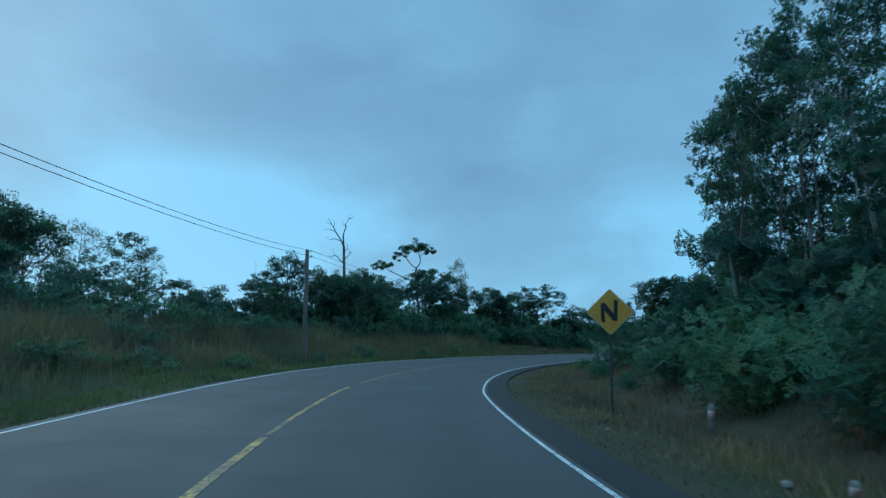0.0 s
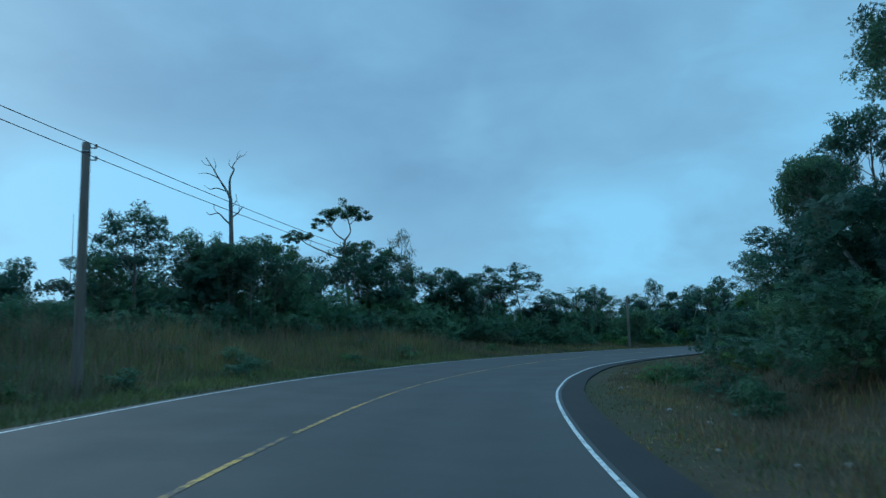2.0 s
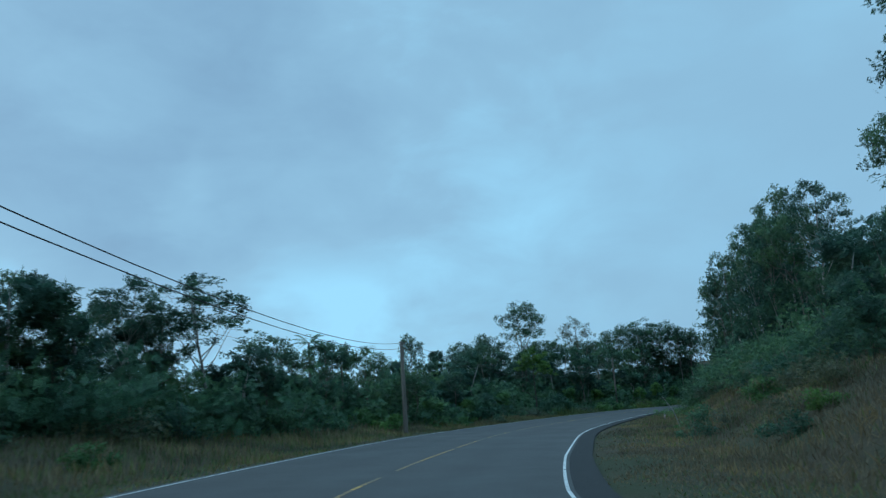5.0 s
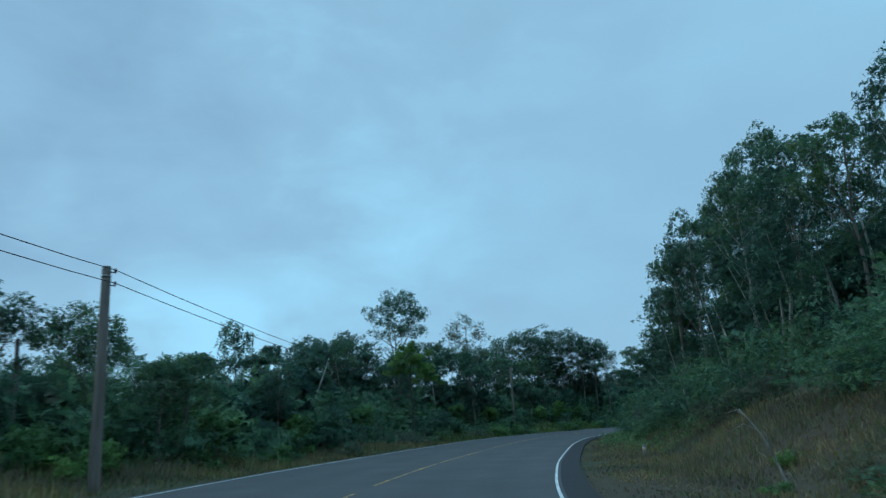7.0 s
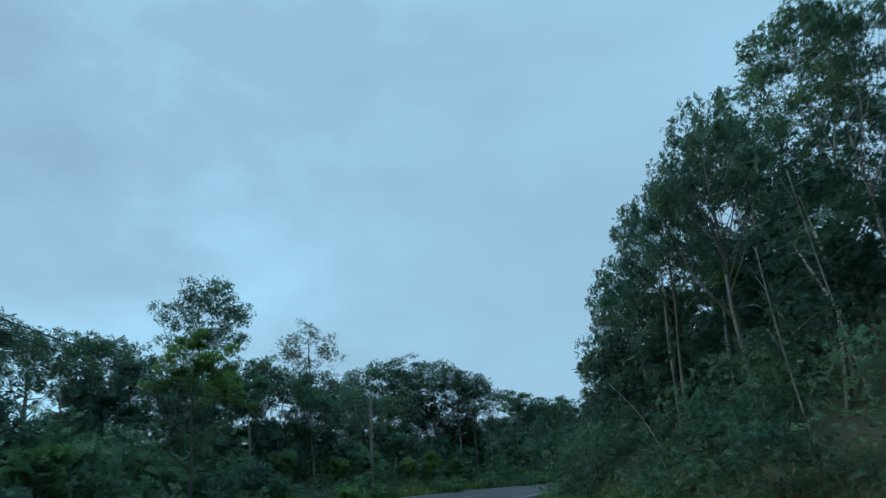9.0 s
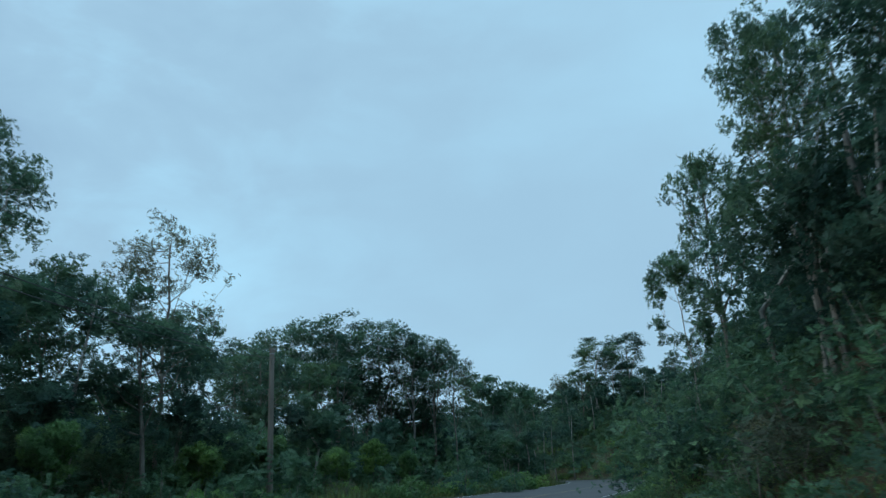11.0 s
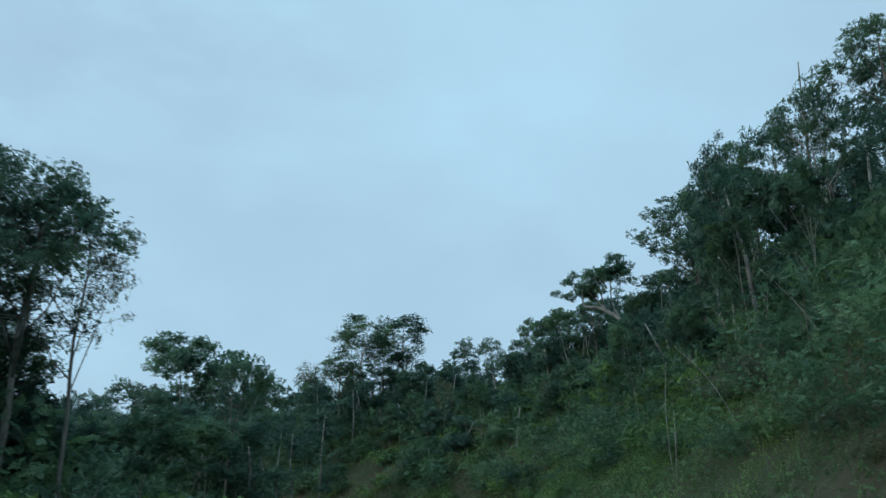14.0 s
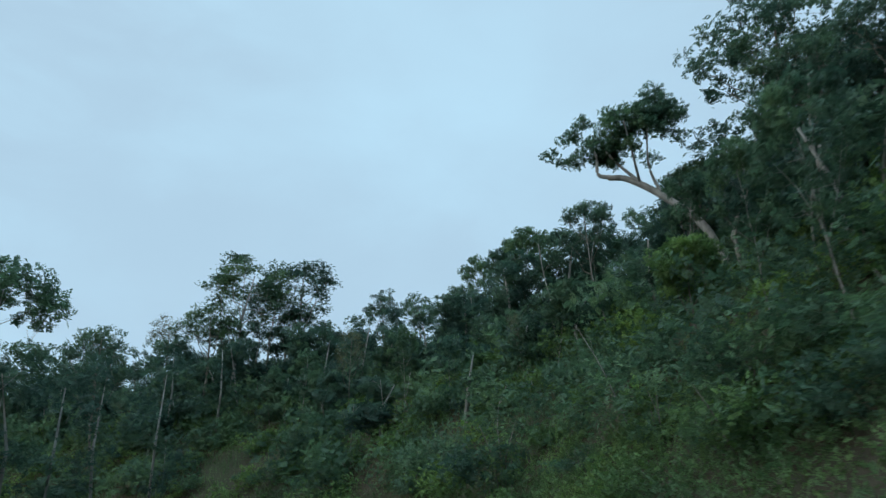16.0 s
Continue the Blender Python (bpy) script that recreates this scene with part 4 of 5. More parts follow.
for x, y, s in ((-16.6, 47.2, 1.1), (-21, 51, 1.3), (-24, 48, 1.2), (-27, 52, 1.5), (-30, 47, 1.4), (-33, 55, 1.5), (-18.5, 43, 0.8), (-26, 40, 1.0), (-38, 50, 1.5), (-30, 60, 1.3), (-15.5, 36, 0.8), (-19, 39, 1.0), (-23, 35, 1.1), (-22.5, 44, 1.1), (-27, 44, 1.2), (-28, 37, 1.15), (-33, 42, 1.4), (-34, 49, 1.5), (-19.5, 47.5, 1.1), (-13.6, 52, 0.8), (-16.5, 55, 1.1), (-12.2, 60, 0.8), (-24, 29, 0.9), (-30, 32, 1.1), (-11.5, 64.5, 1.0), (-20, 58, 1.2), (-36, 62, 1.5), (-14, 58, 0.8)):
    plant_bush("bush" if s < 1.2 else "thicket", x, y, s if s < 1.2 else s * 0.8)
for x, y, s in ((9.9, 50.9, 0.5), (23.0, 112.0, 1.3), (-2.0, 66.0, 0.5), (4.0, 80.0, 0.6), (9.5, 87.0, 0.5)):
    plant_bush("fresh_bush", x, y, s)

for x, y, s, o in spots(112, 172, 8.5, 13, 3.1):
    st = np.interp(s, *LEFT_START)
    if st - 3.0 < o < st + 0.3:
        k = frng.random()
        plant_bush("brush" if k < 0.4 else "bush" if k < 0.75 else "fresh_bush", x, y, frng.uniform(0.45, 0.8))
# scrub between the tall grass of the first verge
for x, y, s, o in spots(14, 74, 12.2, 22, 3.2):
    if o < np.interp(s, *LEFT_START) and frng.random() < 0.8:
        k = frng.random()
        plant_bush("brush" if k < 0.4 else "bush", x, y, frng.uniform(0.4, 0.75), frng.uniform(0.6, 0.9))
for x, y, s in ((11.4, 52.9, 0.5), (12.6, 54.0, 0.45), (8.9, 42.0, 0.42), (9.8, 44.6, 0.5), (10.6, 47.6, 0.5), (8.0, 30.5, 0.4)):
    plant_bush("bush", x, y, s)
for x, y, s, o in spots(160, 212, 8.2, 13.5, 2.9):
    plant_bush("fresh_bush" if frng.random() < 0.75 else "bush", x, y, frng.uniform(0.5, 0.95))
for x, y in ((64.0, 116.6), (65.6, 117.2), (67.2, 117.4), (68.6, 118.0), (66.4, 118.4), (69.8, 117.4), (68.0, 116.2), (71.4, 117.6), (70.2, 116.0)):
    plant_bush("fresh_bush" if x < 67 else "bush", x, y, 0.4)
# brush on the open bank and verge
for x, y, s, o in spots(52, 112, -13.5, -5.5, 2.7):
    st = np.interp(s, *RIGHT_START)
    if o < st + 0.5 or frng.random() < (0.1 if o < -8.5 else 0.45):
        continue
    k = frng.random()
    plant_bush("brush" if k < 0.55 else "bush" if k < 0.8 else "fresh_bush", x, y, frng.uniform(0.3, 0.6) * (0.7 if o > -7.5 else 1.5 if o < -9.5 else 1.0))
for x, y, s, o in spots(162, 206, -10.5, -5.5, 2.6):
    if o < np.interp(s, *RIGHT_START) + 0.5 or frng.random() < 0.4:
        continue
    plant_bush("fresh_bush" if frng.random() < 0.5 else "brush", x, y, frng.uniform(0.25, 0.5))

for x, y, s, o in spots(212, 268, -15, -4.4, 2.5):
    if frng.random() < 0.55:
        plant_bush("fresh_bush" if frng.random() < 0.7 else "bush", x, y, frng.uniform(0.35, 0.7), frng.uniform(0.8, 1.1))

# ---- grass ----
def blades(n, s0, s1, o0, o1, height, width, lean=0.35):
    """Blades between two offsets (functions of the way along)."""
    rng = np.random.default_rng(int(n + 17 * s0 + 3))
    s = rng.uniform(s0, s1, n)
    tuft = rng.normal(0, 1, n)
    u = rng.uniform(0, 1, n)
    o = o0(s) + (o1(s) - o0(s)) * u
    x, y = on_line(s, o)
    keep = lumps(x, y, 1.6) + 0.5 * tuft > -0.75
    x, y, s, o, u = x[keep], y[keep], s[keep], o[keep], u[keep]
    n = len(x)
    z = ground_z(x, y) - 0.03
    h = height(s, u) * rng.uniform(0.45, 1.2, n) * (0.95 + 0.35 * lumps(x, y, 2.2) + 0.35 * lumps(y, x, 0.9))
    az = rng.uniform(0, 6.28, n)
    ln = np.abs(rng.normal(0, lean, n))
    root = np.stack([x, y, z], 1)
    tip = root + np.stack([np.cos(az) * ln * h, np.sin(az) * ln * h, h], 1)
    a2 = rng.uniform(0, 6.28, n)
    side = np.stack([np.cos(a2), np.sin(a2), 0 * a2], 1) * (width * rng.uniform(0.6, 1.4, n))[:, None]
    mid = root + (tip - root) * 0.45 + np.array([0, 0, 0.06]) * h[:, None]
    q = np.stack([root, mid + side / 2, tip, mid - side / 2], 1)
    return rounded(q, rng.normal(0, 0.45, (n, 3)) + np.array([0, 0, 1.0]))


left_in, left_out = at(LEFT_EDGE, 0.5), (lambda s: np.interp(s, *LEFT_START) + 1.0)
right_in, right_out = at(RIGHT_EDGE, -0.86), (lambda s: np.interp(s, *RIGHT_START) - 0.5)
ramp_h = lambda lo, hi: (lambda s, u: lo + (hi - lo) * ease(u * 2.2))
g1 = [blades(42000, -2, 78, left_in, left_out, ramp_h(0.22, 1.05), 0.034, 0.5), blades(15000, 75, 150, left_in, left_out, ramp_h(0.15, 0.5), 0.045), blades(9000, 150, 230, left_in, left_out, ramp_h(0.25, 0.9), 0.06),
      blades(5000, 0, 90, right_in, right_out, ramp_h(0.08, 0.28), 0.03), blades(8000, 90, 160, right_in, right_out, ramp_h(0.08, 0.34), 0.04),
      blades(9000, 0, 80, at(RIGHT_EDGE, -0.80), at(RIGHT_EDGE, -5.0), ramp_h(0.05, 0.13), 0.024, 0.9),
      blades(9000, 0, 70, at(LEFT_EDGE, 0.35), at(LEFT_EDGE, 2.6), ramp_h(0.10, 0.35), 0.028, 0.7)]
grass = new("grass", quads_mesh("grass", np.concatenate(g1), GRASS))
tagged(grass, "rough green verge grass, uncut and leaning", "grass", kind="stuff")
g2 = [blades(28000, 0, 80, left_in, left_out, ramp_h(0.14, 1.35), 0.024, 0.42), blades(20000, 80, 150, left_in, left_out, ramp_h(0.15, 0.6), 0.035, 0.35),
      blades(20000, 0, 90, right_in, right_out, ramp_h(0.08, 0.38), 0.03, 0.4), blades(17000, 90, 160, right_in, right_out, ramp_h(0.08, 0.34), 0.035), blades(16000, 78, 135, right_in, right_out, ramp_h(0.08, 0.26), 0.045, 1.1)]
g2 += [blades(24000, 0, 90, at(RIGHT_EDGE, -0.80), at(RIGHT_EDGE, -6.0), ramp_h(0.05, 0.13), 0.026, 1.0),
       blades(5000, 12, 72, at(LEFT_EDGE, 3.6), at(LEFT_EDGE, 12.5), lambda s, u: 1.1 + 0.7 * ease(u * 2), 0.026, 0.4)]
dry = new("dry_grass", quads_mesh("dry_grass", np.concatenate(g2), GRASS_DRY))
tagged(dry, "tall dry brown grass with seed heads along the verge", "grass", kind="stuff")
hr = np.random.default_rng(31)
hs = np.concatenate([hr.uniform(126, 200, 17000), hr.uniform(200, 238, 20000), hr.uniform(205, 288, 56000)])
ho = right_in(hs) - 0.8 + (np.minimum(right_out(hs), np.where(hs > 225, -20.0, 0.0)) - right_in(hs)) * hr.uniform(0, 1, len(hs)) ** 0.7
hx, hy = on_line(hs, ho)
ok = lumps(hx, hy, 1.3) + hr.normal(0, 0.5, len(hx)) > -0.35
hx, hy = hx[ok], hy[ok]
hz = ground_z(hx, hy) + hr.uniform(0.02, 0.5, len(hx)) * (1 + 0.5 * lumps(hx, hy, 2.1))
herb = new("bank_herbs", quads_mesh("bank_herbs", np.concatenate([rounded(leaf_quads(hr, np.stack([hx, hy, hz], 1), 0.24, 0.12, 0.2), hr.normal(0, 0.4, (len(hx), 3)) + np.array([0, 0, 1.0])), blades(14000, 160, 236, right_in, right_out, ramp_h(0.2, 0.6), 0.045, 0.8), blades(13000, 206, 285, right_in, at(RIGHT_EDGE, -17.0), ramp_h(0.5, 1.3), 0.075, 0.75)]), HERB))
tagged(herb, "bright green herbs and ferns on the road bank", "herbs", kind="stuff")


# ---- single trees of their own shape ----
def shaped_tree(label, limbs, caps, x, y, bark, leaf_mat, seed, leaf=0.36, turn=0.0, sides=6, group="", thick=0.10, stretch=1.0):
    """A tree out of given limbs (points and radii, from its foot) and flat clumps of leaves (centre, radius, count)."""
    rng = np.random.default_rng(seed)
    t = new("tree")
    t.matrix_basis = pose(x, y, float(ground_z(x, y)[0]) - 0.1, 0, 0, turn) @ Matrix.Diagonal((1, 1, stretch, 1))
    tb = Tubes(sides)
    for pts, r0, r1 in limbs:
        p = smooth3(pts)
        tb.add(p, list(np.linspace(r0, r1, len(p))))
    child("trunk", tb.mesh("trunk", bark), t)
    if caps:
        q = []
        for c, r, n in caps:
            n = int(1.7 * n)
            m = max(6, int(n / 60))
            bc = np.array(c) + rng.normal(0, 1, (m, 3)) * np.array([0.42, 0.42, thick]) * r
            bc[:, 2] -= 0.22 * (bc[:, 0] - c[0]) ** 2 / r + 0.22 * (bc[:, 1] - c[1]) ** 2 / r
            q.append(clumps(rng, bc, np.full(m, 0.30 * r), n, leaf * 0.86, 0.16, 0.4 + thick))
        child("crown", quads_mesh("crown", np.concatenate(q), leaf_mat), t)
    return tagged(t, label, "tree", group)


def smooth3(pts, per=5):
    p = np.array(pts, float)
    if len(p) < 3:
        return p
    p = np.vstack([2 * p[0] - p[1], p, 2 * p[-1] - p[-2]])
    res = []
    for i in range(1, len(p) - 2):
        for u in np.arange(per) / per:
            res.append(0.5 * (2 * p[i] + (p[i + 1] - p[i - 1]) * u + (2 * p[i - 1] - 5 * p[i] + 4 * p[i + 1] - p[i + 2]) * u * u + (3 * p[i] - p[i - 1] - 3 * p[i + 1] + p[i + 2]) * u ** 3))
    res.append(p[-2])
    return np.array(res)


shaped_tree("umbrella tree with domed flat caps on bare arching limbs",
            [([(0, 0, -0.3), (0.1, 0, 4), (-0.3, 0, 8), (-0.2, 0.1, 9.4)], 0.17, 0.11), ([(-0.2, 0.1, 9.4), (0.3, 0.2, 10.2), (0.1, 0.1, 11.3), (-0.2, 0, 12.2)], 0.09, 0.03),
             ([(-0.2, 0.1, 9.4), (-1.0, 0.2, 10.0), (-1.6, 0.1, 10.9), (-2.0, 0, 11.6)], 0.08, 0.03), ([(-0.3, 0, 7.6), (-2.3, 0.3, 8.5), (-3.6, 0.2, 9.1), (-4.4, 0, 9.7)], 0.08, 0.03),
             ([(0.2, 0.1, 10.8), (0.8, 0.3, 11.4), (1.2, 0.4, 11.9)], 0.04, 0.02), ([(-1.5, 0.1, 10.7), (-1.1, 0.2, 11.4), (-0.9, 0.2, 12.0)], 0.04, 0.015), ([(-3.4, 0.2, 9.0), (-3.2, 0.3, 9.8)], 0.03, 0.015)],
            [((-0.3, 0, 12.3), 1.5, 520), ((0.8, 0.2, 12.0), 1.3, 420), ((1.7, 0.1, 11.4), 0.9, 240), ((-1.4, 0, 11.9), 1.2, 380), ((-2.2, 0.2, 11.3), 0.95, 280), ((-2.8, 0, 10.7), 0.7, 160),
             ((-4.5, 0, 9.9), 1.1, 340), ((-5.2, 0.1, 9.5), 0.75, 180), ((-3.7, 0.2, 9.8), 0.75, 180), ((-0.4, 0.3, 8.2), 1.8, 600), ((1.4, 0.3, 9.0), 1.4, 380)],
            -3.1, 91.3, BARK, LEAF, 901, leaf=0.25, group="umbrella trees", thick=0.2, stretch=1.02)
shaped_tree("lone slim tree with a drooping bright green crown",
            [([(0, 0, -0.3), (0.1, 0.05, 2.5), (-0.05, 0, 5.0), (0.1, 0, 7.2)], 0.10, 0.04), ([(0.05, 0, 2.4), (-0.9, 0.4, 3.2), (-1.6, 0.8, 3.4)], 0.045, 0.015), ([(0, 0, 3.9), (-0.7, 0.3, 4.5), (-0.9, 0.4, 5.2)], 0.05, 0.02),
             ([(-0.05, 0, 4.8), (0.8, -0.3, 5.8), (1.2, -0.4, 6.3)], 0.04, 0.015)],
            [((0.3, -0.1, 7.4), 1.3, 420), ((-0.9, 0.4, 6.6), 1.2, 380), ((1.2, -0.5, 6.2), 1.3, 420), ((0.1, 0, 8.0), 0.8, 240), ((1.6, -0.6, 5.4), 0.8, 220)],
            57.2, 133.9, BARK_DARK, LEAF_BRIGHT, 904, leaf=0.3, thick=0.35)
DEAD = [([(0.1, 0, -0.3), (0.1, 0, 4.0), (0.0, 0, 6.4), (-0.05, 0, 8.1), (-0.1, 0, 9.7)], 0.19, 0.12), ([(-0.1, 0, 9.6), (-0.35, 0.1, 10.2), (-0.9, 0, 11.1), (-1.35, 0, 11.9), (-1.8, 0, 12.6)], 0.10, 0.02),
        ([(-0.1, 0, 9.6), (-0.15, -0.1, 10.9), (0.1, 0, 11.7), (0.0, 0.1, 12.0), (0.55, 0, 12.75)], 0.09, 0.02), ([(-0.9, 0, 11.1), (-1.4, 0.2, 11.4), (-1.8, 0.1, 11.5), (-2.3, 0.1, 11.45)], 0.04, 0.012),
        ([(-1.2, 0, 11.6), (-1.15, 0.2, 12.1), (-1.35, 0.2, 12.6)], 0.035, 0.01), ([(-1.4, 0, 12.0), (-1.85, 0.1, 12.1), (-2.1, 0.1, 12.4)], 0.03, 0.01), ([(-0.35, 0.1, 10.2), (-1.1, 0.3, 10.5), (-1.5, 0.2, 10.4), (-1.95, 0.2, 10.7)], 0.05, 0.012),
        ([(-0.05, 0, 7.9), (-0.5, 0.1, 8.3), (-0.9, 0, 8.7), (-1.45, 0, 8.6), (-1.7, 0.1, 8.8)], 0.07, 0.015), ([(-0.9, 0, 8.7), (-1.2, 0.2, 9.0), (-1.25, 0.2, 9.4)], 0.03, 0.01),
        ([(0.0, 0, 8.4), (0.4, 0, 8.7), (0.6, 0.1, 9.0), (0.75, 0.1, 9.2)], 0.06, 0.015), ([(0.5, 0, 8.8), (0.45, 0, 9.3), (0.3, 0.1, 9.6)], 0.03, 0.01), ([(-0.1, 0, 9.0), (0.25, 0.2, 9.6), (0.2, 0.2, 10.1)], 0.04, 0.012),
        ([(0.1, 0, 11.7), (-0.25, 0.1, 12.1), (-0.2, 0.1, 12.5)], 0.03, 0.01), ([(0.3, 0, 12.4), (0.3, 0.1, 12.8), (0.5, 0.1, 13.1)], 0.025, 0.008), ([(0.4, 0, 12.55), (0.75, 0, 12.7), (0.95, 0, 13.0)], 0.022, 0.008)]
shaped_tree("bare dead tree with forked grey limbs above the woods", DEAD, [], -10.1, 74.2, BARK, LEAF, 902)
lz = float(ground_z(141.9, 141.4)[0]) - 0.1
shaped_tree("tree leaning out of the hillside on a pale bent trunk",
            [([(-0.3, -0.9, -0.8), (0.0, 0.0, 10.5 - lz), (0.3, 1.4, 12.2 - lz), (0.5, 2.7, 13.2 - lz), (0.6, 3.5, 13.4 - lz)], 0.19, 0.11),
             ([(0.6, 3.4, 13.4 - lz), (0.6, 3.9, 13.6 - lz), (0.6, 3.9, 14.4 - lz), (0.7, 4.2, 15.2 - lz)], 0.10, 0.04), ([(0.4, 2.1, 12.8 - lz), (0.6, 3.0, 13.9 - lz), (0.5, 3.6, 14.7 - lz)], 0.09, 0.03),
             ([(0.3, 1.5, 12.3 - lz), (0.2, 1.9, 13.6 - lz), (0.1, 1.8, 15.4 - lz)], 0.07, 0.03), ([(0.4, 2.3, 13.0 - lz), (-0.5, 2.6, 14.2 - lz), (-0.8, 2.8, 15.2 - lz)], 0.06, 0.02)],
            [((0.6, 4.2, 14.9 - lz), 1.3, 420), ((0.4, 2.9, 15.5 - lz), 1.5, 500), ((0.2, 1.7, 16.0 - lz), 1.4, 450), ((-0.7, 2.8, 15.3 - lz), 1.3, 360), ((0.9, 3.5, 14.5 - lz), 1.0, 260), ((0.3, 0.8, 15.6 - lz), 1.3, 380)],
            141.9, 141.4, BARK_PALE, LEAF_SHRUB, 903, leaf=0.30, thick=0.3)


def pale_stem(base, tip, bend, radius, twigs, seed):
    """A slim bare stem leaning over the bank, with a few twigs."""
    rng = np.random.default_rng(seed)
    b, e = Vector((base[0], base[1], float(ground_z(base[0], base[1])[0]) - 0.2)), Vector(tip)
    st = new("tree")
    st.matrix_basis = pose(*b)
    d = e - b
    pts = [Vector((0, 0, 0)), d * 0.3 + Vector(bend) * 0.8, d * 0.65 + Vector(bend), d]
    tb = Tubes(6)
    p = smooth3(pts)
    tb.add(p, list(np.linspace(radius, radius * 0.35, len(p))))
    child("trunk", tb.mesh("trunk", BARK_PALE), st)
    for k in range(twigs):
        tw = Tubes(4)
        q = Vector(p[int(len(p) * (0.3 + 0.65 * k / max(1, twigs)))])
        o = (Vector(rng.normal(0, 0.6, 3)) + Vector((0, 0, 0.5))) * min(1.0, d.length / 8)
        tw.add([q, q + o * 0.6 + Vector((0, 0, 0.15)), q + o * 1.3], [radius * 0.35, radius * 0.25, radius * 0.1])
        child("branch", tw.mesh("branch", BARK_PALE), st)
    tagged(st, "slim pale bare stem leaning over the bank", "tree", "bare pale stems")


pale_stem((70.8, 118.7), (69.9, 120.5, 4.9), (0.22, -0.2, 0.0), 0.045, 5, 11)
pale_stem((75.3, 113.3), (75.5, 116.0, 11.6), (0.2, -0.1, 0), 0.052, 3, 12)
pale_stem((77.4, 113.2), (77.2, 113.8, 13.6), (-0.3, 0.2, 0), 0.056, 4, 13)
pale_stem((39.5, 93.2), (39.0, 93.9, 1.35), (0.12, -0.05, 0.1), 0.035, 5, 14)
pale_stem((59.7, 109.5), (58.0, 109.6, 6.2), (0.1, 0.1, 0), 0.035, 3, 15)
pale_stem((131.2, 137.2), (133.1, 136.7, 13.3), (0.2, 0.2, 0), 0.1, 4, 16)
pale_stem((152.0, 147.0), (150.8, 148.2, 13.6), (0.2, 0.2, 0), 0.06, 3, 17)
pale_stem((157.0, 149.6), (156.6, 150.4, 14.5), (0, 0.2, 0), 0.06, 2, 18)
pale_stem((62.0, 105.0), (60.4, 106.5, 9.2), (0.2, 0.1, 0), 0.049, 4, 19)
pale_stem((61.4, 104.6), (59.6, 105.4, 9.4), (0.2, -0.1, 0), 0.042, 3, 21)
pale_stem((62.6, 108.7), (61.5, 109.4, 9.2), (0.2, 0.1, 0), 0.035, 4, 22)
pale_stem((133.1, 139.0), (131.1, 139.1, 9.9), (0.1, 0.1, 0), 0.07, 4, 27)
pale_stem((137.8, 135.4), (136.5, 135.3, 15.6), (0.4, 0.2, 0), 0.13, 2, 28)
pale_stem((141.2, 138.9), (141.0, 139.4, 14.6), (0.1, 0.2, 0), 0.06, 3, 23)
pale_stem((133.5, 139.8), (133.3, 140.0, 12.0), (0.2, 0.2, 0), 0.05, 3, 24)
pale_stem((147.6, 145.0), (147.0, 145.8, 12.2), (-0.2, 0.2, 0), 0.05, 3, 25)
pale_stem((163.0, 152.6), (162.4, 153.4, 14.0), (0.2, 0.2, 0), 0.06, 3, 26)
pale_stem((131.0, 131.8), (129.8, 131.4, 22.8), (0.2, 0.1, 0), 0.11, 6, 29)
srg = random.Random(77)
for k in range(34):
    u, w = srg.uniform(196, 262), srg.uniform(-21, -6.5)
    bx, by = (float(v) for v in on_line(u, w))
    bz, lean_out = float(ground_z(bx, by)[0]), srg.uniform(0, 6.28)
    tall, reach = srg.uniform(2.0, 4.6), srg.uniform(0.3, 1.8)
    pale_stem((bx, by), (bx + math.cos(lean_out) * reach, by + math.sin(lean_out) * reach, bz + tall), (srg.uniform(-0.3, 0.3), srg.uniform(-0.3, 0.3), 0), srg.uniform(0.02, 0.045), srg.randrange(2, 6), 300 + k)
pale_stem((-18.0, 67.6), (-17.2, 66.4, 8.9), (0.1, 0, 0), 0.03, 1, 20)


def palm(x, y, height, seed):
    rng = np.random.default_rng(seed)
    t = new("palm_tree")
    t.matrix_basis = pose(x, y, float(ground_z(x, y)[0]) - 0.1)
    tb = Tubes(7)
    p = smooth3([(0, 0, -0.2), (0.15, 0.05, height * 0.4), (0.1, 0, height * 0.78)])
    tb.add(p, list(np.linspace(0.11, 0.07, len(p))))
    child("trunk", tb.mesh("trunk", BARK), t)
    for k in range(11):
        a, el = k * 2.4 + rng.normal(0, 0.2), rng.uniform(0.1, 1.1)
        L = rng.uniform(1.6, 2.3)
        q = []
        for u in np.linspace(0.08, 1, 22):
            c = np.array([math.cos(a) * math.cos(el) * L * u, math.sin(a) * math.cos(el) * L * u, math.sin(el) * L * u - 0.75 * L * u * u * 0.6]) + p[-1]
            for sd in (-1, 1):
                d = np.array([-math.sin(a) * sd * 0.8 + math.cos(a) * 0.5, math.cos(a) * sd * 0.8 + math.sin(a) * 0.5, -0.35])
                e = d * 0.55 * (1.1 - u * 0.7)
                w = np.array([math.cos(a), math.sin(a), 0.1]) * 0.035
                q.append([c, c + e * 0.5 + w, c + e, c + e * 0.5 - w])
        child("frond", quads_mesh("frond", np.array(q), LEAF_SHRUB), t)
    tagged(t, "small palm with drooping green fronds among the trees", "palm", "palms")


palm(25.3, 117.5, 8.6, 41)
palm(26.8, 114.2, 6.0, 42)
palm(46.5, 134.0, 7.6, 43)

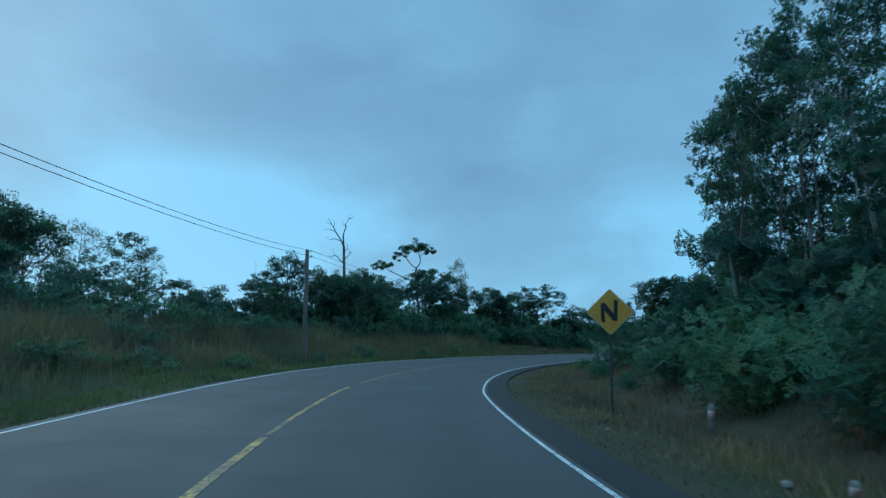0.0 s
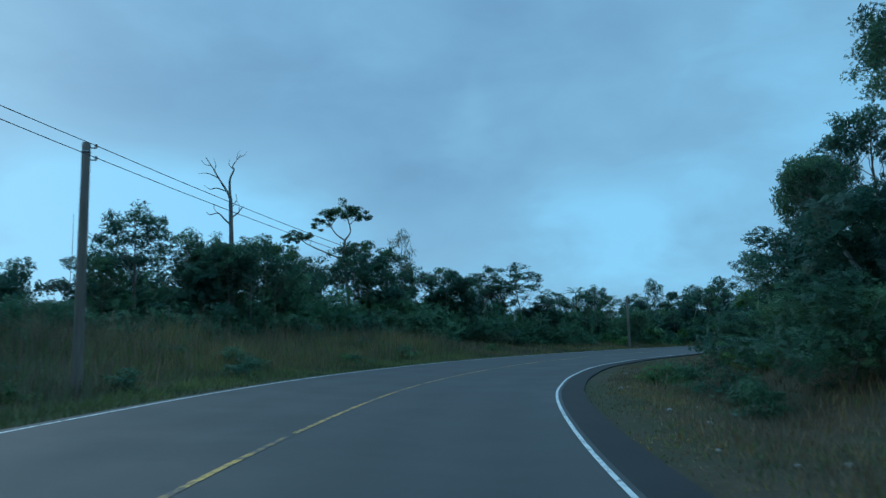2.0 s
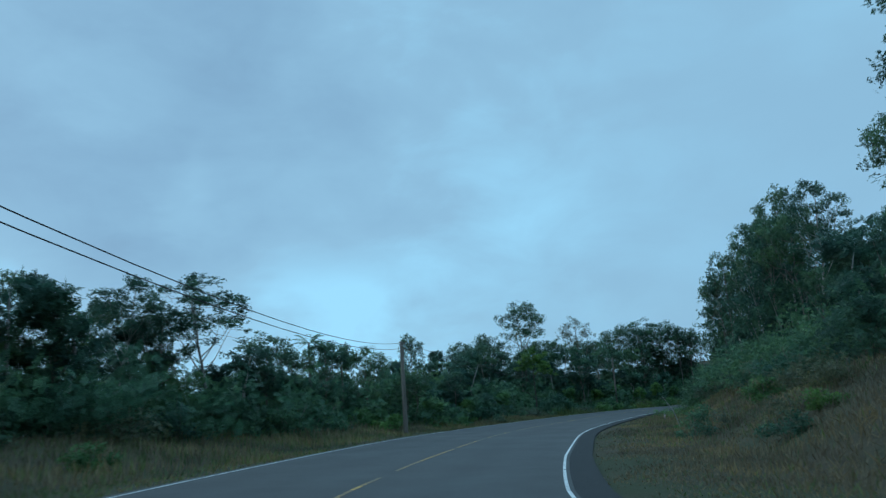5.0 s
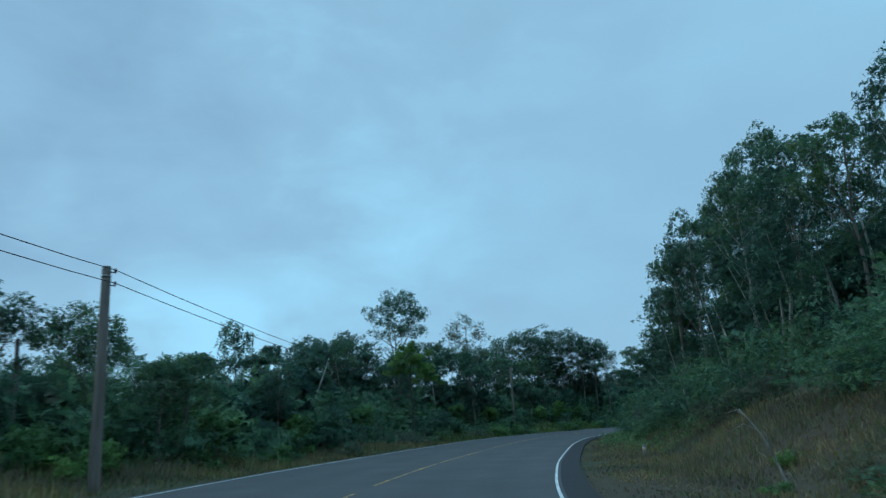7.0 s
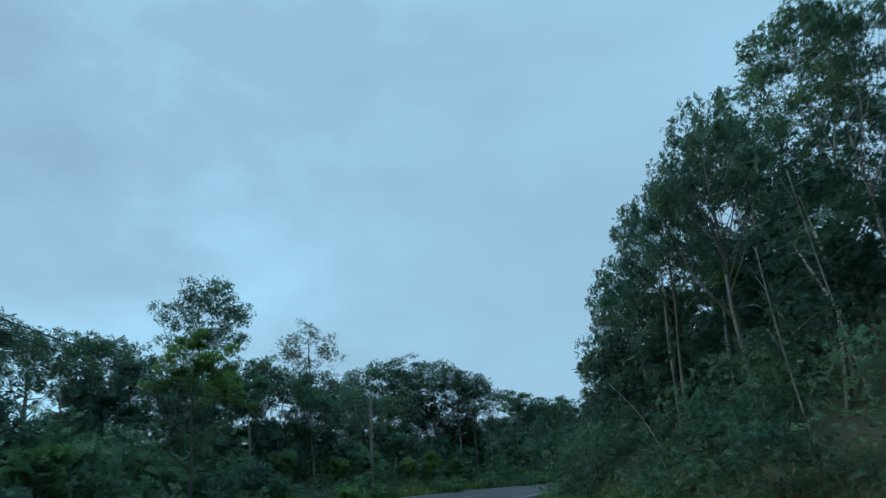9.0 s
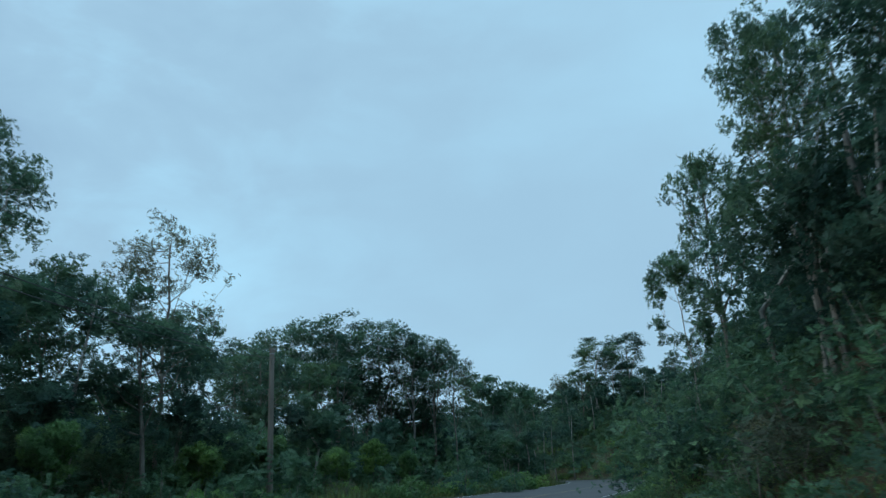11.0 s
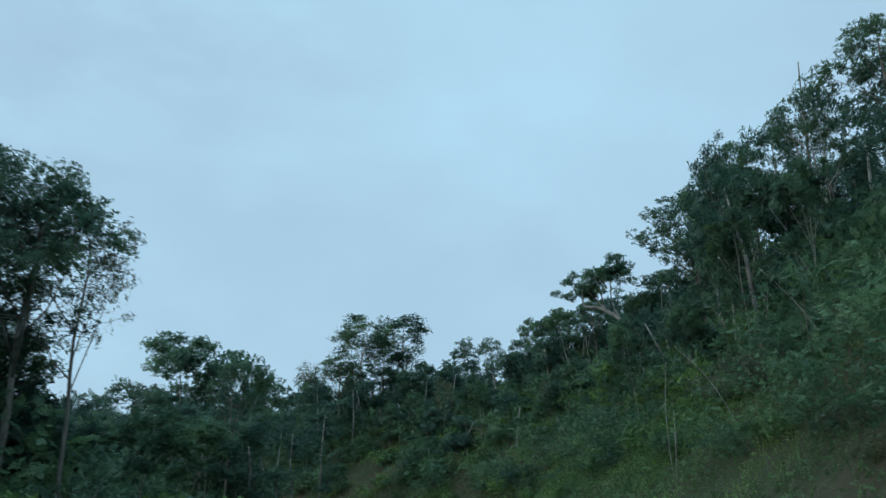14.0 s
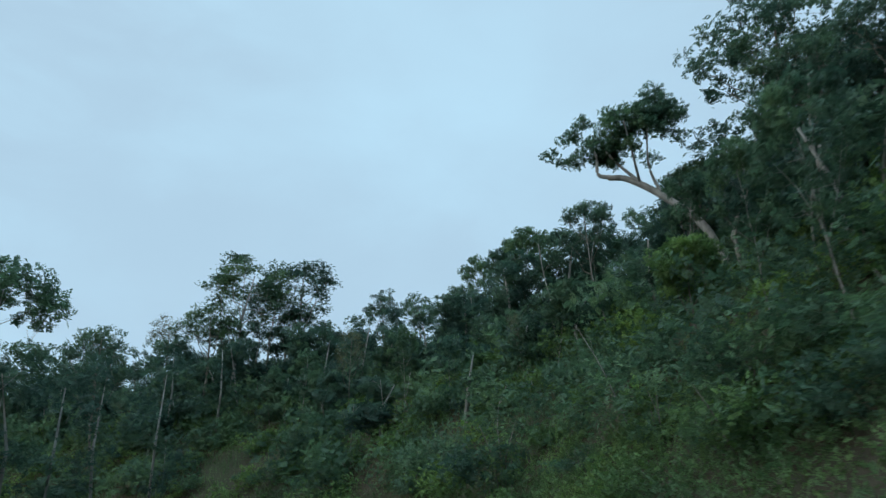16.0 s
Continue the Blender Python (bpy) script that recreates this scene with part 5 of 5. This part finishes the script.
# ---- poles and wires ----
a = Mat("weathered pole timber", 0.85, 0.3)
a.colour(a.ramp(a.noise(6, 6, 0.7, (1, 1, 0.08)), (0.3, (0.11, 0.095, 0.08)), (0.7, (0.24, 0.21, 0.18))))
a.bump(a.noise(30, 4, 0.7, (1, 1, 0.05)), 0.5, 0.01)
POLE = a.m
a = Mat("glazed porcelain", 0.3, 0.5)
a.colour(a.ramp(a.noise(20), (0.3, (0.10, 0.06, 0.05)), (0.7, (0.16, 0.10, 0.08))))
PORCELAIN = a.m
a = Mat("black cable", 0.6, 0.4)
a.colour(a.ramp(a.noise(15), (0.3, (0.02, 0.02, 0.022)), (0.7, (0.045, 0.045, 0.05))))
CABLE = a.m
a = Mat("galvanised steel", 0.5, 0.5)
a.colour(a.ramp(a.noise(8, 6, 0.7), (0.3, (0.20, 0.20, 0.20)), (0.7, (0.36, 0.36, 0.36))))
a.b.inputs["Metallic"].default_value = 0.8
STEEL = a.m


def lathe(profile, sides, material, name, parent, m=None, label=""):
    """A turned part: (radius, height) pairs about the z axis."""
    bm = bmesh.new()
    rings = []
    for r, z in profile:
        rings.append([bm.verts.new((r * math.cos(2 * math.pi * k / sides), r * math.sin(2 * math.pi * k / sides), z)) for k in range(sides)])
    for a0, b0 in zip(rings, rings[1:]):
        for k in range(sides):
            f = bm.faces.new((a0[k], a0[(k + 1) % sides], b0[(k + 1) % sides], b0[k]))
            f.smooth = True
    bm.faces.new(rings[-1])
    bm.faces.new(tuple(reversed(rings[0])))
    ob = part(name, bm, material, parent, label)
    if m:
        ob.matrix_basis = m
    return ob


def box_part(name, size, at_place, material, parent, bevel=0.006, m=None, label=""):
    bm = bmesh.new()
    bmesh.ops.create_cube(bm, size=1.0)
    bmesh.ops.scale(bm, vec=size, verts=bm.verts)
    bmesh.ops.translate(bm, vec=at_place, verts=bm.verts)
    bmesh.ops.bevel(bm, geom=bm.edges[:], offset=bevel, segments=2, affect="EDGES")
    ob = part(name, bm, material, parent, label)
    if m:
        ob.matrix_basis = m
    return ob


POLES = [(-13.0, -9.0, 7.2), (-8.7, 46.2, 7.3), (27.8, 104.9, 5.95), (82.0, 149.3, 7.75), (107.0, 172.0, 8.2)]
for i, (x, y, top) in enumerate(POLES):
    z = float(ground_z(x, y)[0])
    h = top - z + 0.3
    p = new("utility_pole")
    p.matrix_basis = pose(x, y, z - 0.3, 0, 0, 20)
    lathe([(0.155, 0), (0.15, 0.6), (0.135, h * 0.5), (0.115, h - 0.03), (0.10, h)], 14, POLE, "shaft", p)
    for k, dz in enumerate((0.14, 0.50)):
        box_part("bracket", (0.2, 0.04, 0.03), (0.18, 0, h - dz), STEEL, p)
        lathe([(0.02, 0), (0.045, 0.01), (0.03, 0.035), (0.05, 0.05), (0.03, 0.08), (0.035, 0.10), (0.015, 0.12)], 10, PORCELAIN, "insulator", p, pose(0.26, 0, h - dz + 0.01), "brown porcelain insulator")
    lathe([(0.128, 0), (0.128, 0.05)], 12, STEEL, "band", p, pose(0, 0, h - 0.3), "steel strap round the pole")
    tagged(p, "weathered grey-brown timber utility pole standing in the verge", "utility pole", "roadside utility poles")
cr, sr = math.cos(radians(20)) * 0.26, math.sin(radians(20)) * 0.26
for (x0, y0, t0), (x1, y1, t1), low in zip(POLES, POLES[1:], (1.0, 2.2, 2.25, 1.2)):
    for dz, sag in ((0.06, low + 0.1), (0.42, low - 0.05)):
        tb = Tubes(5)
        pts = []
        for u in np.linspace(0, 1, 25):
            pts.append((x0 + cr + (x1 - x0) * u, y0 + sr + (y1 - y0) * u, t0 + (t1 - t0) * u - dz - sag * 4 * u * (1 - u)))
        tb.add(pts, [0.012] * 25)
        w = new("power_cable", tb.mesh("power_cable", CABLE))
        tagged(w, "thin black power cable sagging between the poles", "cable", "power cables")

# ---- the warning sign ----
a = Mat("yellow sign sheeting", 0.45, 0.5)
a.colour(a.mix(a.ramp(a.noise(3, 5, 0.6), (0.35, 0.0), (0.7, 1.0)), (0.56, 0.29, 0.03), (0.66, 0.365, 0.04)))
SIGN_YELLOW = a.m
a = Mat("black sign paint", 0.5, 0.4)
a.colour(a.ramp(a.noise(12), (0.3, (0.012, 0.012, 0.014)), (0.7, (0.03, 0.03, 0.032))))
SIGN_BLACK = a.m
a = Mat("pale sign rim", 0.5, 0.5)
a.colour(a.ramp(a.noise(9), (0.3, (0.42, 0.38, 0.28)), (0.7, (0.6, 0.56, 0.46))))
SIGN_RIM = a.m
a = Mat("dark painted post", 0.6, 0.4)
a.colour(a.ramp(a.noise(7, 5, 0.65), (0.3, (0.035, 0.035, 0.035)), (0.7, (0.075, 0.072, 0.07))))
POST = a.m


def plate(name, outline, depth, y0, material, parent, bevel=0.0, label=""):
    """A flat plate with the given outline in x and z, its front at y0."""
    bm = bmesh.new()
    f = bm.faces.new([bm.verts.new((x, y0, z)) for x, z in outline])
    got = bmesh.ops.extrude_face_region(bm, geom=[f])
    bmesh.ops.translate(bm, vec=(0, depth, 0), verts=[v for v in got["geom"] if isinstance(v, bmesh.types.BMVert)])
    bmesh.ops.recalc_face_normals(bm, faces=bm.faces)
    return part(name, bm, material, parent, label)


def diamond(half, round_):
    pts = []
    for k in range(4):
        a0 = math.pi / 2 * k
        c = (math.sin(a0) * (half - round_ * 1.414), math.cos(a0) * (half - round_ * 1.414))
        for q in np.linspace(-math.pi / 4, math.pi / 4, 6):
            pts.append((c[0] + round_ * math.sin(a0 + q), c[1] + round_ * math.cos(a0 + q)))
    return pts


sx, sy = 3.80, 16.42
sz = float(ground_z(sx, sy)[0])
sign = new("warning_sign")
sign.matrix_basis = pose(sx, sy, sz, 0, 0, -9)
c = 2.035 - sz
up_c = lambda pts: [(x, z + c) for x, z in pts]
panel = plate("panel", up_c(diamond(0.53, 0.05)), 0.003, 0.0, SIGN_RIM, sign, label="diamond steel panel with a pale rim")
plate("face", up_c(diamond(0.512, 0.045)), 0.002, -0.004, SIGN_YELLOW, panel, label="yellow sign face")
plate("symbol", up_c([(-0.20, -0.215), (-0.115, -0.25), (-0.122, 0.03), (0.06, -0.20), (0.155, -0.205), (0.178, 0.255), (0.088, 0.268), (0.08, -0.04), (-0.115, 0.21), (-0.205, 0.19)]), 0.002, -0.009, SIGN_BLACK, panel, label="black double-bend symbol")
box_part("post", (0.06, 0.06, c + 0.45), (0, 0.045, (c + 0.45) / 2 - 0.3), POST, sign, 0.008, label="dark square steel post")
for dz in (-0.25, 0.25):
    lathe([(0.012, 0), (0.012, 0.008), (0.006, 0.012)], 8, STEEL, "bolt", sign, pose(0, -0.006, c + dz * 1.3, 90, 0, 0))
tagged(sign, "yellow diamond warning sign with a black double bend on a post", "road sign")

# ---- marker stones on the verge ----
a = Mat("whitewashed concrete", 0.85, 0.3)
a.colour(a.mix(a.ramp(a.noise(7, 6, 0.7), (0.4, 0.0), (0.6, 1.0)), (0.15, 0.14, 0.12), (0.32, 0.30, 0.27)))
a.bump(a.noise(40, 4), 0.4, 0.006)
WHITEWASH = a.m
a = Mat("faded red paint", 0.8, 0.3)
a.colour(a.mix(a.ramp(a.noise(9, 6, 0.7), (0.45, 0.0), (0.6, 1.0)), (0.5, 0.44, 0.40), (0.42, 0.16, 0.13)))
FADED_RED = a.m
for x, y, h, w in ((6.15, 16.9, 0.74, 1.0), (4.35, 7.9, 0.34, 0.68), (49.4, 105.0, 0.62, 1.0)):
    k = new("marker_stone")
    k.matrix_basis = pose(x, y, float(ground_z(x, y)[0]) - 0.08, 2, -2, prng.uniform(0, 90)) @ Matrix.Diagonal((w, w, 1, 1))
    lathe([(0.082, 0), (0.078, h * 0.5), (0.074, h - 0.03), (0.055, h)], 12, WHITEWASH, "body", k)
    lathe([(0.0795, h * 0.52), (0.0780, h * 0.82)], 12, FADED_RED, "band", k, label="faded red painted band")
    tagged(k, "whitewashed concrete marker stone with faded red band", "marker stone", "verge marker stones")

# ---- loose stones on the verge ----
a = Mat("pale stone", 0.9, 0.3)
a.colour(a.ramp(a.noise(9, 6, 0.7), (0.35, (0.16, 0.15, 0.13)), (0.65, (0.36, 0.34, 0.31))))
a.bump(a.noise(30, 4), 0.5, 0.01)
STONE = a.m
stone_meshes = []
for i in range(4):
    r = np.random.default_rng(700 + i)
    bm = bmesh.new()
    bmesh.ops.create_icosphere(bm, subdivisions=2, radius=1.0)
    for v in bm.verts:
        v.co = Vector((v.co.x * 1.25, v.co.y, v.co.z * 0.65)) * (1 + 0.16 * math.sin(3 * v.co.x + i) + float(r.normal(0, 0.05)))
    me = bpy.data.meshes.new("stone")
    bm.to_mesh(me)
    bm.free()
    me.materials.append(STONE)
    stone_meshes.append(me)
srng = np.random.default_rng(9)
for i in range(34):
    s, o = srng.uniform(6, 66), srng.uniform(-7.4, -3.4)
    x, y = on_line(s, o)
    ob = new("stone", stone_meshes[i % 4])
    k = srng.uniform(0.035, 0.085)
    ob.matrix_basis = pose(float(x), float(y), float(ground_z(x, y)[0]) + 0.35 * k, 0, 0, srng.uniform(0, 360)) @ Matrix.Diagonal((k, k, k, 1))
    tagged(ob, "small pale loose stone lying on the grassy verge", "stone", "loose verge stones")
